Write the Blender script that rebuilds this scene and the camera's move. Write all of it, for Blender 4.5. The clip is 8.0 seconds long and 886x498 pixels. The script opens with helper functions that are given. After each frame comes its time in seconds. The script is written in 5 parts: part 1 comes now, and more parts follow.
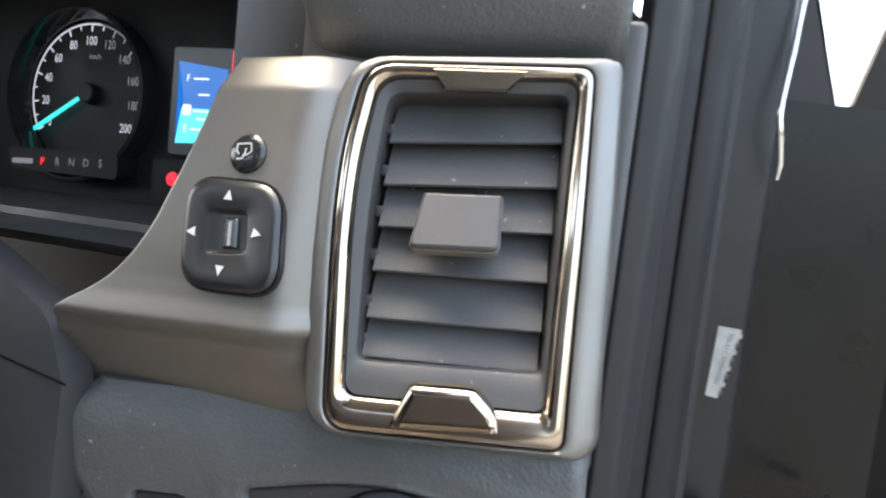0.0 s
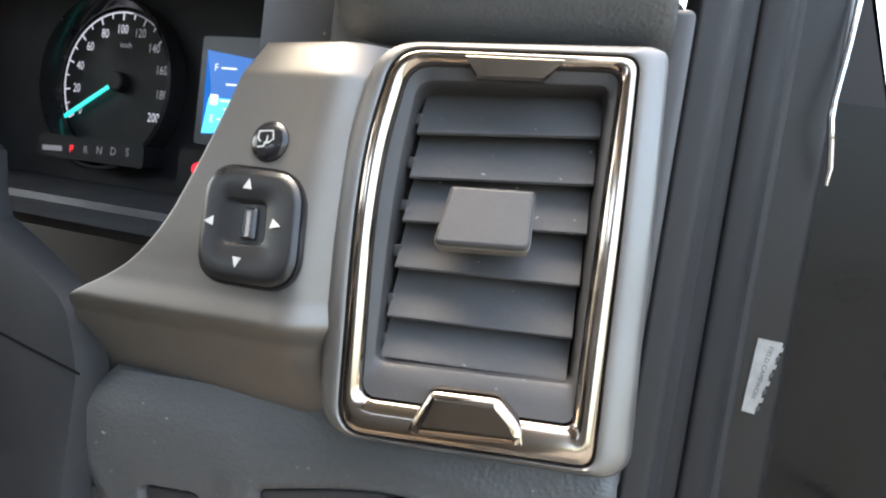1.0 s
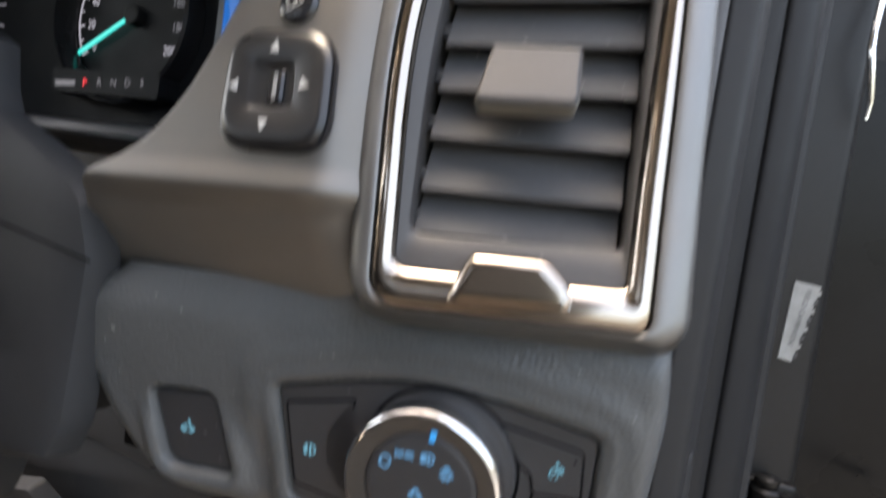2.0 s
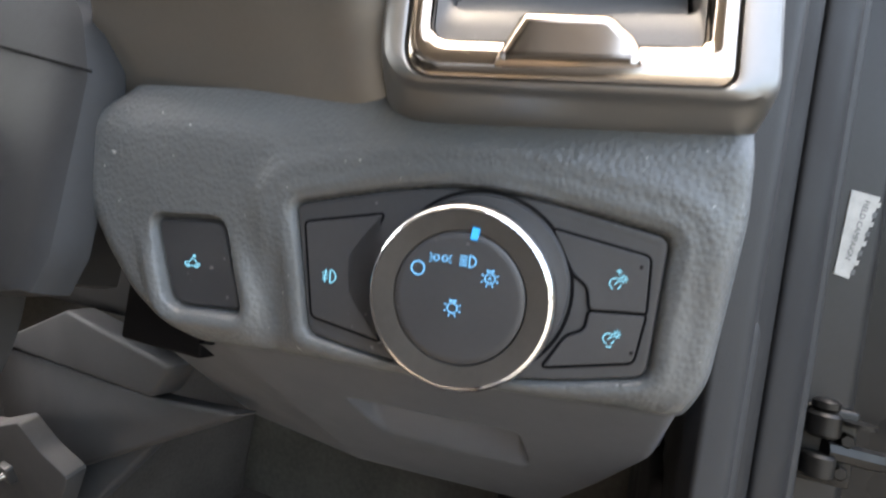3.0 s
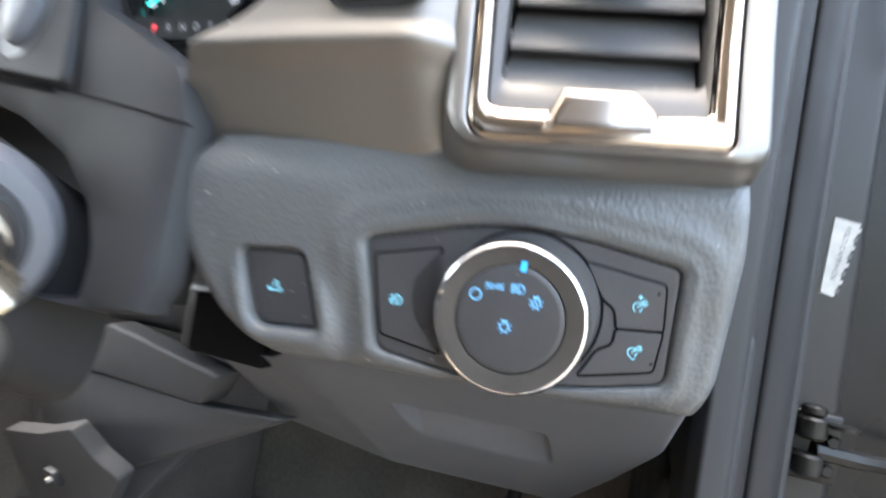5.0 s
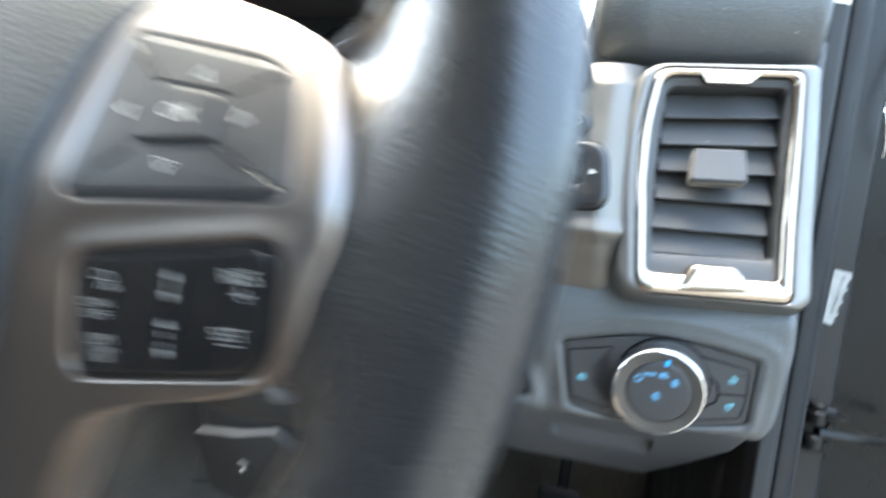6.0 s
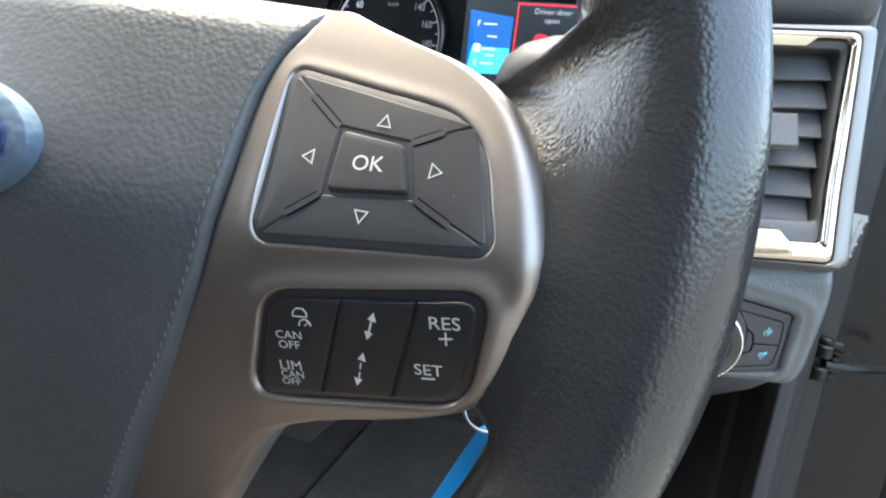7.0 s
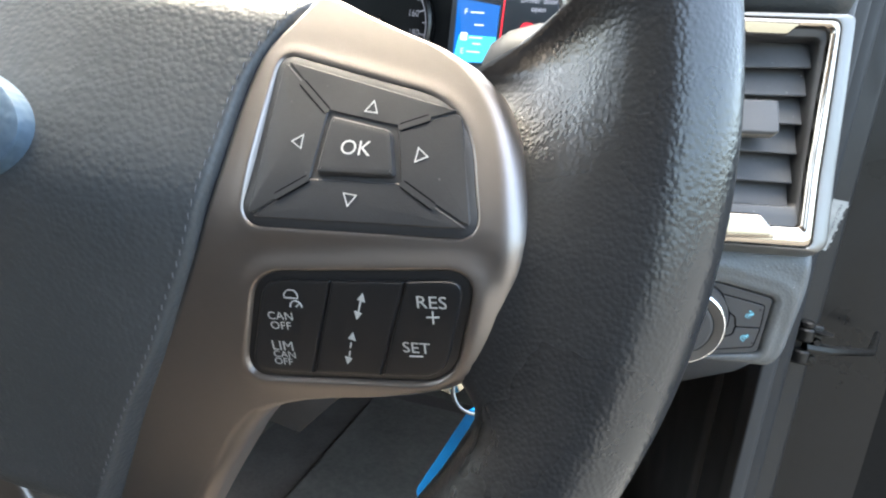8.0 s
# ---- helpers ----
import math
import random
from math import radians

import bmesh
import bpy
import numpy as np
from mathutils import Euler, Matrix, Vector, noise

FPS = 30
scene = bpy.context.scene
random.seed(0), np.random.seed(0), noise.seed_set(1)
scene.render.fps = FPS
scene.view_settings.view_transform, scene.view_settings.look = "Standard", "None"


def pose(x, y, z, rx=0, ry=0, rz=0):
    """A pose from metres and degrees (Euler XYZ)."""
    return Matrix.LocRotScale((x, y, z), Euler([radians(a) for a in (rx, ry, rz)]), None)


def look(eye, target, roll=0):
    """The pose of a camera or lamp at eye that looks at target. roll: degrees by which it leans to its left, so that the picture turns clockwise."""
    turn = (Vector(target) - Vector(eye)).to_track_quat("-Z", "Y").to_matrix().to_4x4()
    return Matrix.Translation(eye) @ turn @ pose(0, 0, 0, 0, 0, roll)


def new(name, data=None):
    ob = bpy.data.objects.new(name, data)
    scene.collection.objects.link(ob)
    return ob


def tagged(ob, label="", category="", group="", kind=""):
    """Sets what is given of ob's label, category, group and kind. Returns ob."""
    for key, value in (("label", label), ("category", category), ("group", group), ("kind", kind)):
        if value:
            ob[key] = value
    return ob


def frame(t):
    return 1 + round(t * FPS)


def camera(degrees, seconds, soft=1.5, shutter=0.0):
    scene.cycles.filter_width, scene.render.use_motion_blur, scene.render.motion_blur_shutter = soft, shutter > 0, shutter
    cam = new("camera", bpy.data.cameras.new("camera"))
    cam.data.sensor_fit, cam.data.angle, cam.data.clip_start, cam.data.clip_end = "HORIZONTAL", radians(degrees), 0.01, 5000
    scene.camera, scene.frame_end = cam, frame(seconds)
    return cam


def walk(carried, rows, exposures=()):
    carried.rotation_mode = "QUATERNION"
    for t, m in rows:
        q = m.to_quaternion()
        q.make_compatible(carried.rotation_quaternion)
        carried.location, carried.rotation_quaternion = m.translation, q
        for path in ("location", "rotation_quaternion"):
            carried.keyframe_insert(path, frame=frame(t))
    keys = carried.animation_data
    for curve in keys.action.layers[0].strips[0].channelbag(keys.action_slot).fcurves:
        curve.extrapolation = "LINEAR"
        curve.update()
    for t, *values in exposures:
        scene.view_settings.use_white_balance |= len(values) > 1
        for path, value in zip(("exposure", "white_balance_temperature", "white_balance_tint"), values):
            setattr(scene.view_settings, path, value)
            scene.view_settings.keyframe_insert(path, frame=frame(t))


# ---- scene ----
# Camera and its path.
cam = camera(75.7, 8.0, soft=2.1, shutter=0.9)
PATH = [
    (0, (0.064, 0.077, 1.184), (-0.48, 1.996, 1.039), 6.3),
    (0.5, (0.061, 0.093, 1.184), (-0.548, 1.991, 1.03), 7.2),
    (1, (0.061, 0.087, 1.182), (-0.569, 1.98, 1.029), 7.8),
    (1.5, (0.059, 0.088, 1.175), (-0.583, 1.977, 1.029), 8.2),
    (2, (0.054, 0.095, 1.134), (-0.597, 1.984, 1.039), 8.4),
    (2.2, (0.051, 0.1, 1.112), (-0.609, 1.987, 1.053), 8.8),
    (3.3, (0.046, 0.119, 1.06), (-0.653, 1.993, 1.072), 9.2),
    (3.5, (0.043, 0.121, 1.058), (-0.652, 1.996, 1.078), 9.3),
    (4, (0.043, 0.117, 1.059), (-0.652, 1.992, 1.083), 9.4),
    (4.2, (0.044, 0.118, 1.059), (-0.652, 1.993, 1.085), 9.4),
    (5.3, (0.0373, 0.028, 1.085), (-0.6229, 1.915, 1.129), 9.1),
    (5.5, (0.0172, -0.0125, 1.1065), (-0.6083, 1.8868, 1.1132), 8.6),
    (5.6, (0.0078, -0.0272, 1.1163), (-0.6006, 1.8778, 1.0954), 8.4),
    (5.7, (-0.0029, -0.0448, 1.1247), (-0.6047, 1.8614, 1.0808), 8.1),
    (5.8, (-0.0098, -0.0544, 1.1278), (-0.6123, 1.8518, 1.0701), 7.8),
    (6, (-0.0241, -0.0763, 1.1377), (-0.6321, 1.824, 1.0052), 7.1),
    (6.1, (-0.0349, -0.0858, 1.1434), (-0.6278, 1.8109, 0.9486), 7.1),
    (6.2, (-0.0413, -0.088, 1.1459), (-0.6278, 1.8062, 0.9154), 7.1),
    (6.3, (-0.0509, -0.0918, 1.1469), (-0.6214, 1.8, 0.8569), 7.0),
    (6.5, (-0.059, -0.096, 1.152), (-0.6, 1.798, 0.802), 7.0),
    (7, (-0.064, -0.096, 1.16), (-0.576, 1.793, 0.748), 6.7),
    (7.5, (-0.062, -0.1, 1.16), (-0.548, 1.791, 0.727), 6.6),
    (8, (-0.062, -0.1, 1.159), (-0.534, 1.793, 0.719), 6.5),
]
EXPOSURES = [(0.0, 3.85, 7400, 4), (1.5, 3.85, 7500, 5), (2.1, 3.4, 7900, 9), (2.2, 3.4, 7900, 9), (3.3, 4.35, 7700, 6), (4.2, 4.35, 7700, 6), (5.4, 4.85, 6900, 3), (6.1, 4.25, 6500, -3), (6.35, 3.9, 6600, -2), (6.5, 4.0, 6600, -1), (8.0, 4.2, 6800, 0)]
walk(cam, [(t, look(eye, target, roll)) for t, eye, target, roll in PATH], EXPOSURES)

# Daylight: an even, bright sky with a wide, soft sun.
world = bpy.data.worlds.new("sky")
scene.world = world
world.use_nodes = True
wn = world.node_tree.nodes
sky = wn.new("ShaderNodeTexSky")
sky.sky_type = "NISHITA"
sky.sun_disc = False
sky.sun_elevation, sky.sun_rotation = radians(69), radians(300)
sky.air_density, sky.dust_density, sky.ozone_density = 1.0, 7.0, 1.0
wn["Background"].inputs["Strength"].default_value = 0.15
world.node_tree.links.new(sky.outputs["Color"], wn["Background"].inputs["Color"])
sun = new("sun", bpy.data.lights.new("sun", "SUN"))
sun.data.energy, sun.data.angle, sun.data.color = 0.5, radians(8), (1.0, 0.98, 0.95)
sun.matrix_world = look((-1.2, 0.7, 3.6), (0, 0, 0))


# ---- materials ----
def nodes_of(name):
    m = bpy.data.materials.new(name)
    m.use_nodes = True
    nt = m.node_tree
    return m, nt, nt.nodes["Principled BSDF"]


def mat(name, color, rough=0.5, metal=0.0, mottle=0.12, scale=60.0, bump=0.0, bump_scale=900.0, grain="noise",
        coat=0.0, rough_var=0.08, spec=0.5, stretch=None, dust=0.0):
    """A surface with two scales of tone, uneven gloss and a fine relief."""
    m, nt, bsdf = nodes_of(name)
    L_ = nt.links.new
    tc = nt.nodes.new("ShaderNodeTexCoord")
    co = tc.outputs["Object"]
    if stretch:
        mp = nt.nodes.new("ShaderNodeMapping")
        mp.inputs["Scale"].default_value = stretch
        L_(co, mp.inputs["Vector"])
        co = mp.outputs["Vector"]
    n1 = nt.nodes.new("ShaderNodeTexNoise")
    n1.inputs["Scale"].default_value, n1.inputs["Detail"].default_value = scale, 4.0
    L_(co, n1.inputs["Vector"])
    n2 = nt.nodes.new("ShaderNodeTexNoise")
    n2.inputs["Scale"].default_value, n2.inputs["Detail"].default_value = scale * 14, 3.0
    L_(co, n2.inputs["Vector"])
    add = nt.nodes.new("ShaderNodeMath")
    add.operation = "MULTIPLY_ADD"
    L_(n2.outputs["Fac"], add.inputs[0])
    add.inputs[1].default_value = 0.5
    L_(n1.outputs["Fac"], add.inputs[2])
    ramp = nt.nodes.new("ShaderNodeMapRange")
    ramp.inputs["From Min"].default_value, ramp.inputs["From Max"].default_value = 0.45, 1.05
    ramp.inputs["To Min"].default_value, ramp.inputs["To Max"].default_value = 1.0 - mottle, 1.0 + mottle
    L_(add.outputs[0], ramp.inputs["Value"])
    tint = nt.nodes.new("ShaderNodeVectorMath")
    tint.operation = "SCALE"
    tint.inputs[0].default_value = color
    L_(ramp.outputs[0], tint.inputs["Scale"])
    base = tint.outputs[0]
    if dust:
        sp = nt.nodes.new("ShaderNodeTexNoise")
        sp.inputs["Scale"].default_value, sp.inputs["Detail"].default_value = 420.0, 1.0
        L_(tc.outputs["Object"], sp.inputs["Vector"])
        dr = nt.nodes.new("ShaderNodeMapRange")
        dr.inputs["From Min"].default_value, dr.inputs["From Max"].default_value = 0.77, 0.80
        dr.inputs["To Max"].default_value = dust
        L_(sp.outputs["Fac"], dr.inputs["Value"])
        mx = nt.nodes.new("ShaderNodeMix")
        mx.data_type = "RGBA"
        L_(dr.outputs[0], mx.inputs["Factor"])
        L_(base, mx.inputs["A"])
        mx.inputs["B"].default_value = (0.5, 0.5, 0.48, 1)
        base = mx.outputs["Result"]
    L_(base, bsdf.inputs["Base Color"])
    rr = nt.nodes.new("ShaderNodeMapRange")
    rr.inputs["From Min"].default_value, rr.inputs["From Max"].default_value = 0.3, 0.7
    rr.inputs["To Min"].default_value, rr.inputs["To Max"].default_value = max(0.02, rough - rough_var), rough + rough_var
    L_(n1.outputs["Fac"], rr.inputs["Value"])
    L_(rr.outputs[0], bsdf.inputs["Roughness"])
    bsdf.inputs["Metallic"].default_value = metal
    bsdf.inputs["Specular IOR Level"].default_value = spec
    bsdf.inputs["Coat Weight"].default_value = coat
    bsdf.inputs["Coat Roughness"].default_value = 0.12
    if bump:
        bp = nt.nodes.new("ShaderNodeBump")
        bp.inputs["Strength"].default_value, bp.inputs["Distance"].default_value = bump, 0.0006
        if grain == "leather":
            warp = nt.nodes.new("ShaderNodeTexNoise")
            warp.inputs["Scale"].default_value = bump_scale * 0.6
            L_(tc.outputs["Object"], warp.inputs["Vector"])
            ws = nt.nodes.new("ShaderNodeVectorMath")
            ws.operation = "MULTIPLY_ADD"
            L_(warp.outputs["Color"], ws.inputs[0])
            ws.inputs[1].default_value = (0.0006, 0.0006, 0.0006)
            L_(tc.outputs["Object"], ws.inputs[2])
            vo = nt.nodes.new("ShaderNodeTexVoronoi")
            vo.feature = "SMOOTH_F1"
            vo.inputs["Smoothness"].default_value = 0.35
            vo.inputs["Scale"].default_value = bump_scale
            L_(ws.outputs[0], vo.inputs["Vector"])
            vr = nt.nodes.new("ShaderNodeMapRange")
            vr.inputs["From Max"].default_value = 0.75
            vr.inputs["To Min"].default_value, vr.inputs["To Max"].default_value = 1.0, 0.0
            L_(vo.outputs["Distance"], vr.inputs["Value"])
            big = nt.nodes.new("ShaderNodeTexNoise")
            big.inputs["Scale"].default_value = bump_scale * 0.35
            L_(tc.outputs["Object"], big.inputs["Vector"])
            mm = nt.nodes.new("ShaderNodeMath")
            mm.operation = "MULTIPLY_ADD"
            L_(big.outputs["Fac"], mm.inputs[0])
            mm.inputs[1].default_value = 0.9
            L_(vr.outputs[0], mm.inputs[2])
            L_(mm.outputs[0], bp.inputs["Height"])
        else:
            nb = nt.nodes.new("ShaderNodeTexNoise")
            nb.inputs["Scale"].default_value, nb.inputs["Detail"].default_value = bump_scale, 2.0
            L_(tc.outputs["Object"], nb.inputs["Vector"])
            L_(nb.outputs["Fac"], bp.inputs["Height"])
        L_(bp.outputs["Normal"], bsdf.inputs["Normal"])
    return m


def glow(name, color, strength, base=(0.02, 0.02, 0.02)):
    m, nt, bsdf = nodes_of(name)
    bsdf.inputs["Base Color"].default_value = (*base, 1)
    bsdf.inputs["Emission Color"].default_value = (*color, 1)
    bsdf.inputs["Emission Strength"].default_value = strength
    bsdf.inputs["Roughness"].default_value = 0.3
    return m


LEATHER_GREY = mat("grained grey dash skin", (0.080, 0.085, 0.088), 0.42, bump=0.28, bump_scale=640, grain="leather", dust=0.45, scale=30)
SOFT_GREY = mat("fine grained grey plastic", (0.075, 0.079, 0.088), 0.5, bump=0.12, bump_scale=1500, scale=25, dust=0.3)
KNEE_GREY = mat("smooth grey moulded plastic", (0.084, 0.091, 0.106), 0.48, bump=0.1, bump_scale=1800, scale=20)
UNDER_GREY = mat("dull grey under-dash plastic", (0.052, 0.054, 0.059), 0.6, bump=0.1, bump_scale=1800, scale=20, spec=0.3)
WARM_METAL = mat("satin gunmetal paint", (0.150, 0.141, 0.129), 0.44, metal=0.6, mottle=0.05, scale=40)
SATIN_SILVER = mat("satin silver paint", (0.180, 0.177, 0.172), 0.42, metal=0.75, mottle=0.04, scale=40)
CHROME = mat("smoked chrome", (0.41, 0.352, 0.297), 0.12, metal=1.0, mottle=0.04, rough_var=0.03, scale=30)
BRIGHT_CHROME = mat("bright chrome", (0.82, 0.82, 0.83), 0.08, metal=1.0, mottle=0.03, rough_var=0.03, scale=30)
VENT_DARK = mat("matt charcoal plastic", (0.045, 0.045, 0.047), 0.52, bump=0.12, bump_scale=2200, scale=30, dust=0.25)
SLAT_GREY = mat("matt grey louvre plastic", (0.066, 0.067, 0.070), 0.62, spec=0.3, bump=0.1, bump_scale=2200, scale=30, dust=0.4)
# Darker copy of the grey plastic: the column's shade is put into its colour.
COLUMN_SHADED = mat("smooth grey column plastic darkened for shade", (0.027, 0.0285, 0.031), 0.6, spec=0.25, bump=0.1, bump_scale=1600, scale=22)
BLACK_SOFT = mat("soft-touch black plastic", (0.03, 0.031, 0.034), 0.42, bump=0.08, bump_scale=2600, scale=40, dust=0.15)
SWITCH_GREY = mat("matt dark grey switch plastic", (0.035, 0.036, 0.039), 0.46, bump=0.08, bump_scale=2600, scale=40, dust=0.15)
PAD_BLACK = mat("deep black switch plastic", (0.013, 0.0135, 0.015), 0.34, bump=0.05, bump_scale=2600, scale=40)
BLACK_GLOSS = mat("glossy black plastic", (0.015, 0.015, 0.017), 0.2, scale=30)
GROOVE = mat("black joint", (0.005, 0.005, 0.006), 0.85, spec=0.08, scale=40)
PIANO_RING = mat("brushed dark knob ring", (0.09, 0.085, 0.08), 0.34, metal=0.6, scale=40)
WHEEL_LEATHER = mat("worn black leather", (0.020, 0.021, 0.023), 0.29, bump=0.14, bump_scale=950, grain="leather", scale=18, mottle=0.2, rough_var=0.05, spec=0.6)
WHEEL_PAD = mat("grained black airbag skin", (0.055, 0.061, 0.067), 0.44, bump=0.22, bump_scale=640, grain="leather", scale=18, mottle=0.15, spec=0.38)
SPOKE_METAL = mat("satin champagne paint", (0.262, 0.238, 0.226), 0.40, metal=0.95, mottle=0.03, rough_var=0.0, scale=35)
STALK_DULL = mat("dull dark stalk plastic", (0.020, 0.021, 0.024), 0.55, spec=0.12, scale=40)
RUBBER = mat("black rubber seal", (0.0115, 0.0118, 0.013), 0.62, spec=0.25, bump=0.1, bump_scale=1200, scale=25)
PILLAR_GREY = mat("grey pillar plastic", (0.018, 0.0185, 0.020), 0.6, spec=0.3, bump=0.15, bump_scale=1600, scale=15)
GREASE = mat("greasy black steel", (0.007, 0.0065, 0.006), 0.4, mottle=0.4, scale=120, spec=0.25)
BODY_PAINT = mat("dark metallic body paint", (0.007, 0.0068, 0.0068), 0.32, spec=0.16, scale=10, mottle=0.3)
JAMB_PAINT = mat("grey metallic jamb paint", (0.015, 0.0148, 0.015), 0.45, spec=0.25, metal=0.2, scale=25, mottle=0.2)
CARPET = mat("worn dark carpet", (0.10, 0.085, 0.073), 0.9, bump=0.8, bump_scale=700, scale=14, mottle=0.35)
LINER = mat("light grey headlining", (0.42, 0.41, 0.39), 0.9, bump=0.3, bump_scale=900, scale=8)
TRIM_DARK = mat("dark cabin trim", (0.032, 0.032, 0.033), 0.6, scale=8)
MAT_GREEN = mat("dusty olive-grey floor mat", (0.14, 0.128, 0.108), 0.85, bump=0.5, bump_scale=500, scale=9, mottle=0.4)
# White paper, its base colour greyed for grime and the jamb's shade.
PAPER = mat("torn white sticker paper greyed for grime and shade", (0.22, 0.22, 0.21), 0.7, mottle=0.25, scale=90, bump=0.3, bump_scale=500)
STEEL = mat("worn bare steel", (0.27, 0.26, 0.245), 0.34, metal=1.0, mottle=0.2, scale=80)
BRASSY = mat("nickel key metal", (0.68, 0.62, 0.5), 0.22, metal=1.0, mottle=0.12, scale=80)
BLUE_TAG = mat("blue plastic tag", (0.004, 0.20, 0.55), 0.35, scale=60)
# The pale blue stands for sky reflected in the embossed ring.
EMBLEM_RING = mat("embossed emblem ring tinted for reflected sky", (0.085, 0.13, 0.185), 0.42, metal=0.3, bump=0.3, bump_scale=420, grain="leather", scale=60)
EMBLEM_BLUE = mat("dark blue enamel", (0.01, 0.02, 0.07), 0.12, coat=0.5, scale=40)
GROUND = mat("dark earth ground", (0.070, 0.070, 0.068), 0.9, bump=0.4, bump_scale=60, scale=1.5, mottle=0.3)
MARK_WHITE = mat("white printed mark", (0.5, 0.51, 0.5), 0.5, mottle=0.06, scale=200)
ICON_CYAN = glow("cyan lit legend", (0.18, 0.58, 0.90), 0.105)
ICON_BLUE = glow("blue lit legend", (0.13, 0.47, 1.0), 0.115)
BAR_BLUE = glow("blue lit marker", (0.01, 0.31, 0.90), 0.120)
NEEDLE = glow("teal lit needle", (0.0, 0.72, 0.75), 0.123)
DIAL_WHITE = glow("lit dial print", (0.55, 0.58, 0.78), 0.082)
DIAL_DIM = glow("dim dial print", (0.42, 0.44, 0.60), 0.030)
DIAL_FACE = mat("black dial face", (0.008, 0.009, 0.011), 0.55, spec=0.2, scale=40)
SCREEN_BLUE = glow("blue lit screen", (0.01, 0.13, 0.55), 0.099)
SCREEN_LIGHT = glow("bright blue screen", (0.06, 0.58, 0.95), 0.149)
SCREEN_BLACK = glow("dark lit screen", (0.02, 0.03, 0.05), 0.041)
RED_LIT = glow("red lit telltale", (0.95, 0.02, 0.05), 0.136)
TEXT_LIT = glow("white lit text", (0.75, 0.85, 1.0), 0.109)


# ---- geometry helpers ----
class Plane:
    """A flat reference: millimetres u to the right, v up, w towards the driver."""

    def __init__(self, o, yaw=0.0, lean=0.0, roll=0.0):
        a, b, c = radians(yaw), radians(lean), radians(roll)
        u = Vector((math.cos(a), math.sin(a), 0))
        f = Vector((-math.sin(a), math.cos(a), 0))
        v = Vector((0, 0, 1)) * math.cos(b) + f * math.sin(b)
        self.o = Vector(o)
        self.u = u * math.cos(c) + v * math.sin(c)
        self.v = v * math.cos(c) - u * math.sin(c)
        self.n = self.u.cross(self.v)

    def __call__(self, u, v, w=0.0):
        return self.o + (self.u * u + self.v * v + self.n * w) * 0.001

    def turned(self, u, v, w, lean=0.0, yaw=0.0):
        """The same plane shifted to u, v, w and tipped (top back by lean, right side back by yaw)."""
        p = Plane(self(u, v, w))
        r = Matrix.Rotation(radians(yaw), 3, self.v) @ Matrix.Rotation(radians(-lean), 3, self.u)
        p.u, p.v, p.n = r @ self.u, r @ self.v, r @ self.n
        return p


class Spoke:
    """The curved front of the wheel's spoke: u = x and v = z in millimetres from its middle, w out of it."""
    ZS = (-130, -80, -60, -50, -40, -30, -22, -15, -10, 0, 10, 20, 34, 50)
    YS = (35, 24, 19.4, 17.3, 15.2, 13.3, 12.4, 12.8, 14.2, 18.2, 23.0, 28.0, 35.5, 45)

    def depth(self, v):
        return sum(float(np.interp(v + d, self.ZS, self.YS)) for d in (-6, -3, 0, 3, 6)) / 5

    def __call__(self, u, v, w=0.0):
        s = (self.depth(v + 1) - self.depth(v - 1)) / 2
        n = Vector((0, -1, s)).normalized()
        return Vector((-0.113, self.depth(v) * 0.001, 1.150)) + Vector((u, 0, v)) * 0.001 + n * (w * 0.001)


def fillet(corners, n=5):
    """A closed outline from corners (x, y, r), each rounded over the length r."""
    pts = []
    k = len(corners)
    for i in range(k):
        p0, p, p1 = (np.array(corners[(i + j) % k][:2], float) for j in (-1, 0, 1))
        r = corners[i][2]
        a, b = p0 - p, p1 - p
        la, lb = np.linalg.norm(a), np.linalg.norm(b)
        ra, rb = min(r, la * 0.48), min(r, lb * 0.48)
        q0, q1 = p + a / la * ra, p + b / lb * rb
        for j in range(n + 1):
            t = j / n
            pts.append((1 - t) ** 2 * q0 + 2 * t * (1 - t) * p + t * t * q1)
    return np.array(pts)


def inset(pts, d):
    """The outline moved inwards by d (outlines run anticlockwise)."""
    e = np.roll(pts, -1, 0) - np.roll(pts, 1, 0)
    e /= np.maximum(np.linalg.norm(e, axis=1, keepdims=True), 1e-9)
    return pts + d * np.c_[-e[:, 1], e[:, 0]]


def blend(a, b, t):
    return a * (1 - t) + b * t


def circle(u, v, r, n=64, ry=None):
    a = np.linspace(0, 2 * np.pi, n, endpoint=False)
    return np.c_[u + r * np.cos(a), v + (ry or r) * np.sin(a)]


def loft(S, loops, first=False, last=True, bm=None):
    """Closed outlines (points, w) on the surface S, joined one to the next; caps where asked."""
    bm = bm or bmesh.new()
    if last:
        pts, w = loops[-1]
        if isinstance(S, Spoke):
            c = pts.mean(0)
            loops = list(loops) + [(pts + (c - pts) * t, w) for t in (0.05, 0.3, 0.6, 0.9)]
        else:
            loops = list(loops) + [(inset(pts, 0.06), w)]
    rows = [[bm.verts.new(S(p[0], p[1], w)) for p in pts] for pts, w in loops]
    for a, b in zip(rows, rows[1:]):
        n = len(a)
        for i in range(n):
            bm.faces.new((a[i], a[(i + 1) % n], b[(i + 1) % n], b[i]))
    if first:
        bm.faces.new(rows[0][::-1])
    if last:
        bmesh.ops.triangulate(bm, faces=[bm.faces.new(rows[-1])], ngon_method="EAR_CLIP")
    return bm


def plate(S, pts, h, r=0.6, base=0.0):
    """A slab on S with that outline, h high over base, its upper edge rounded by r."""
    return loft(S, [(pts, base), (pts, h - r), (inset(pts, r * 0.3), h - r * 0.3), (inset(pts, r), h)], True, True)


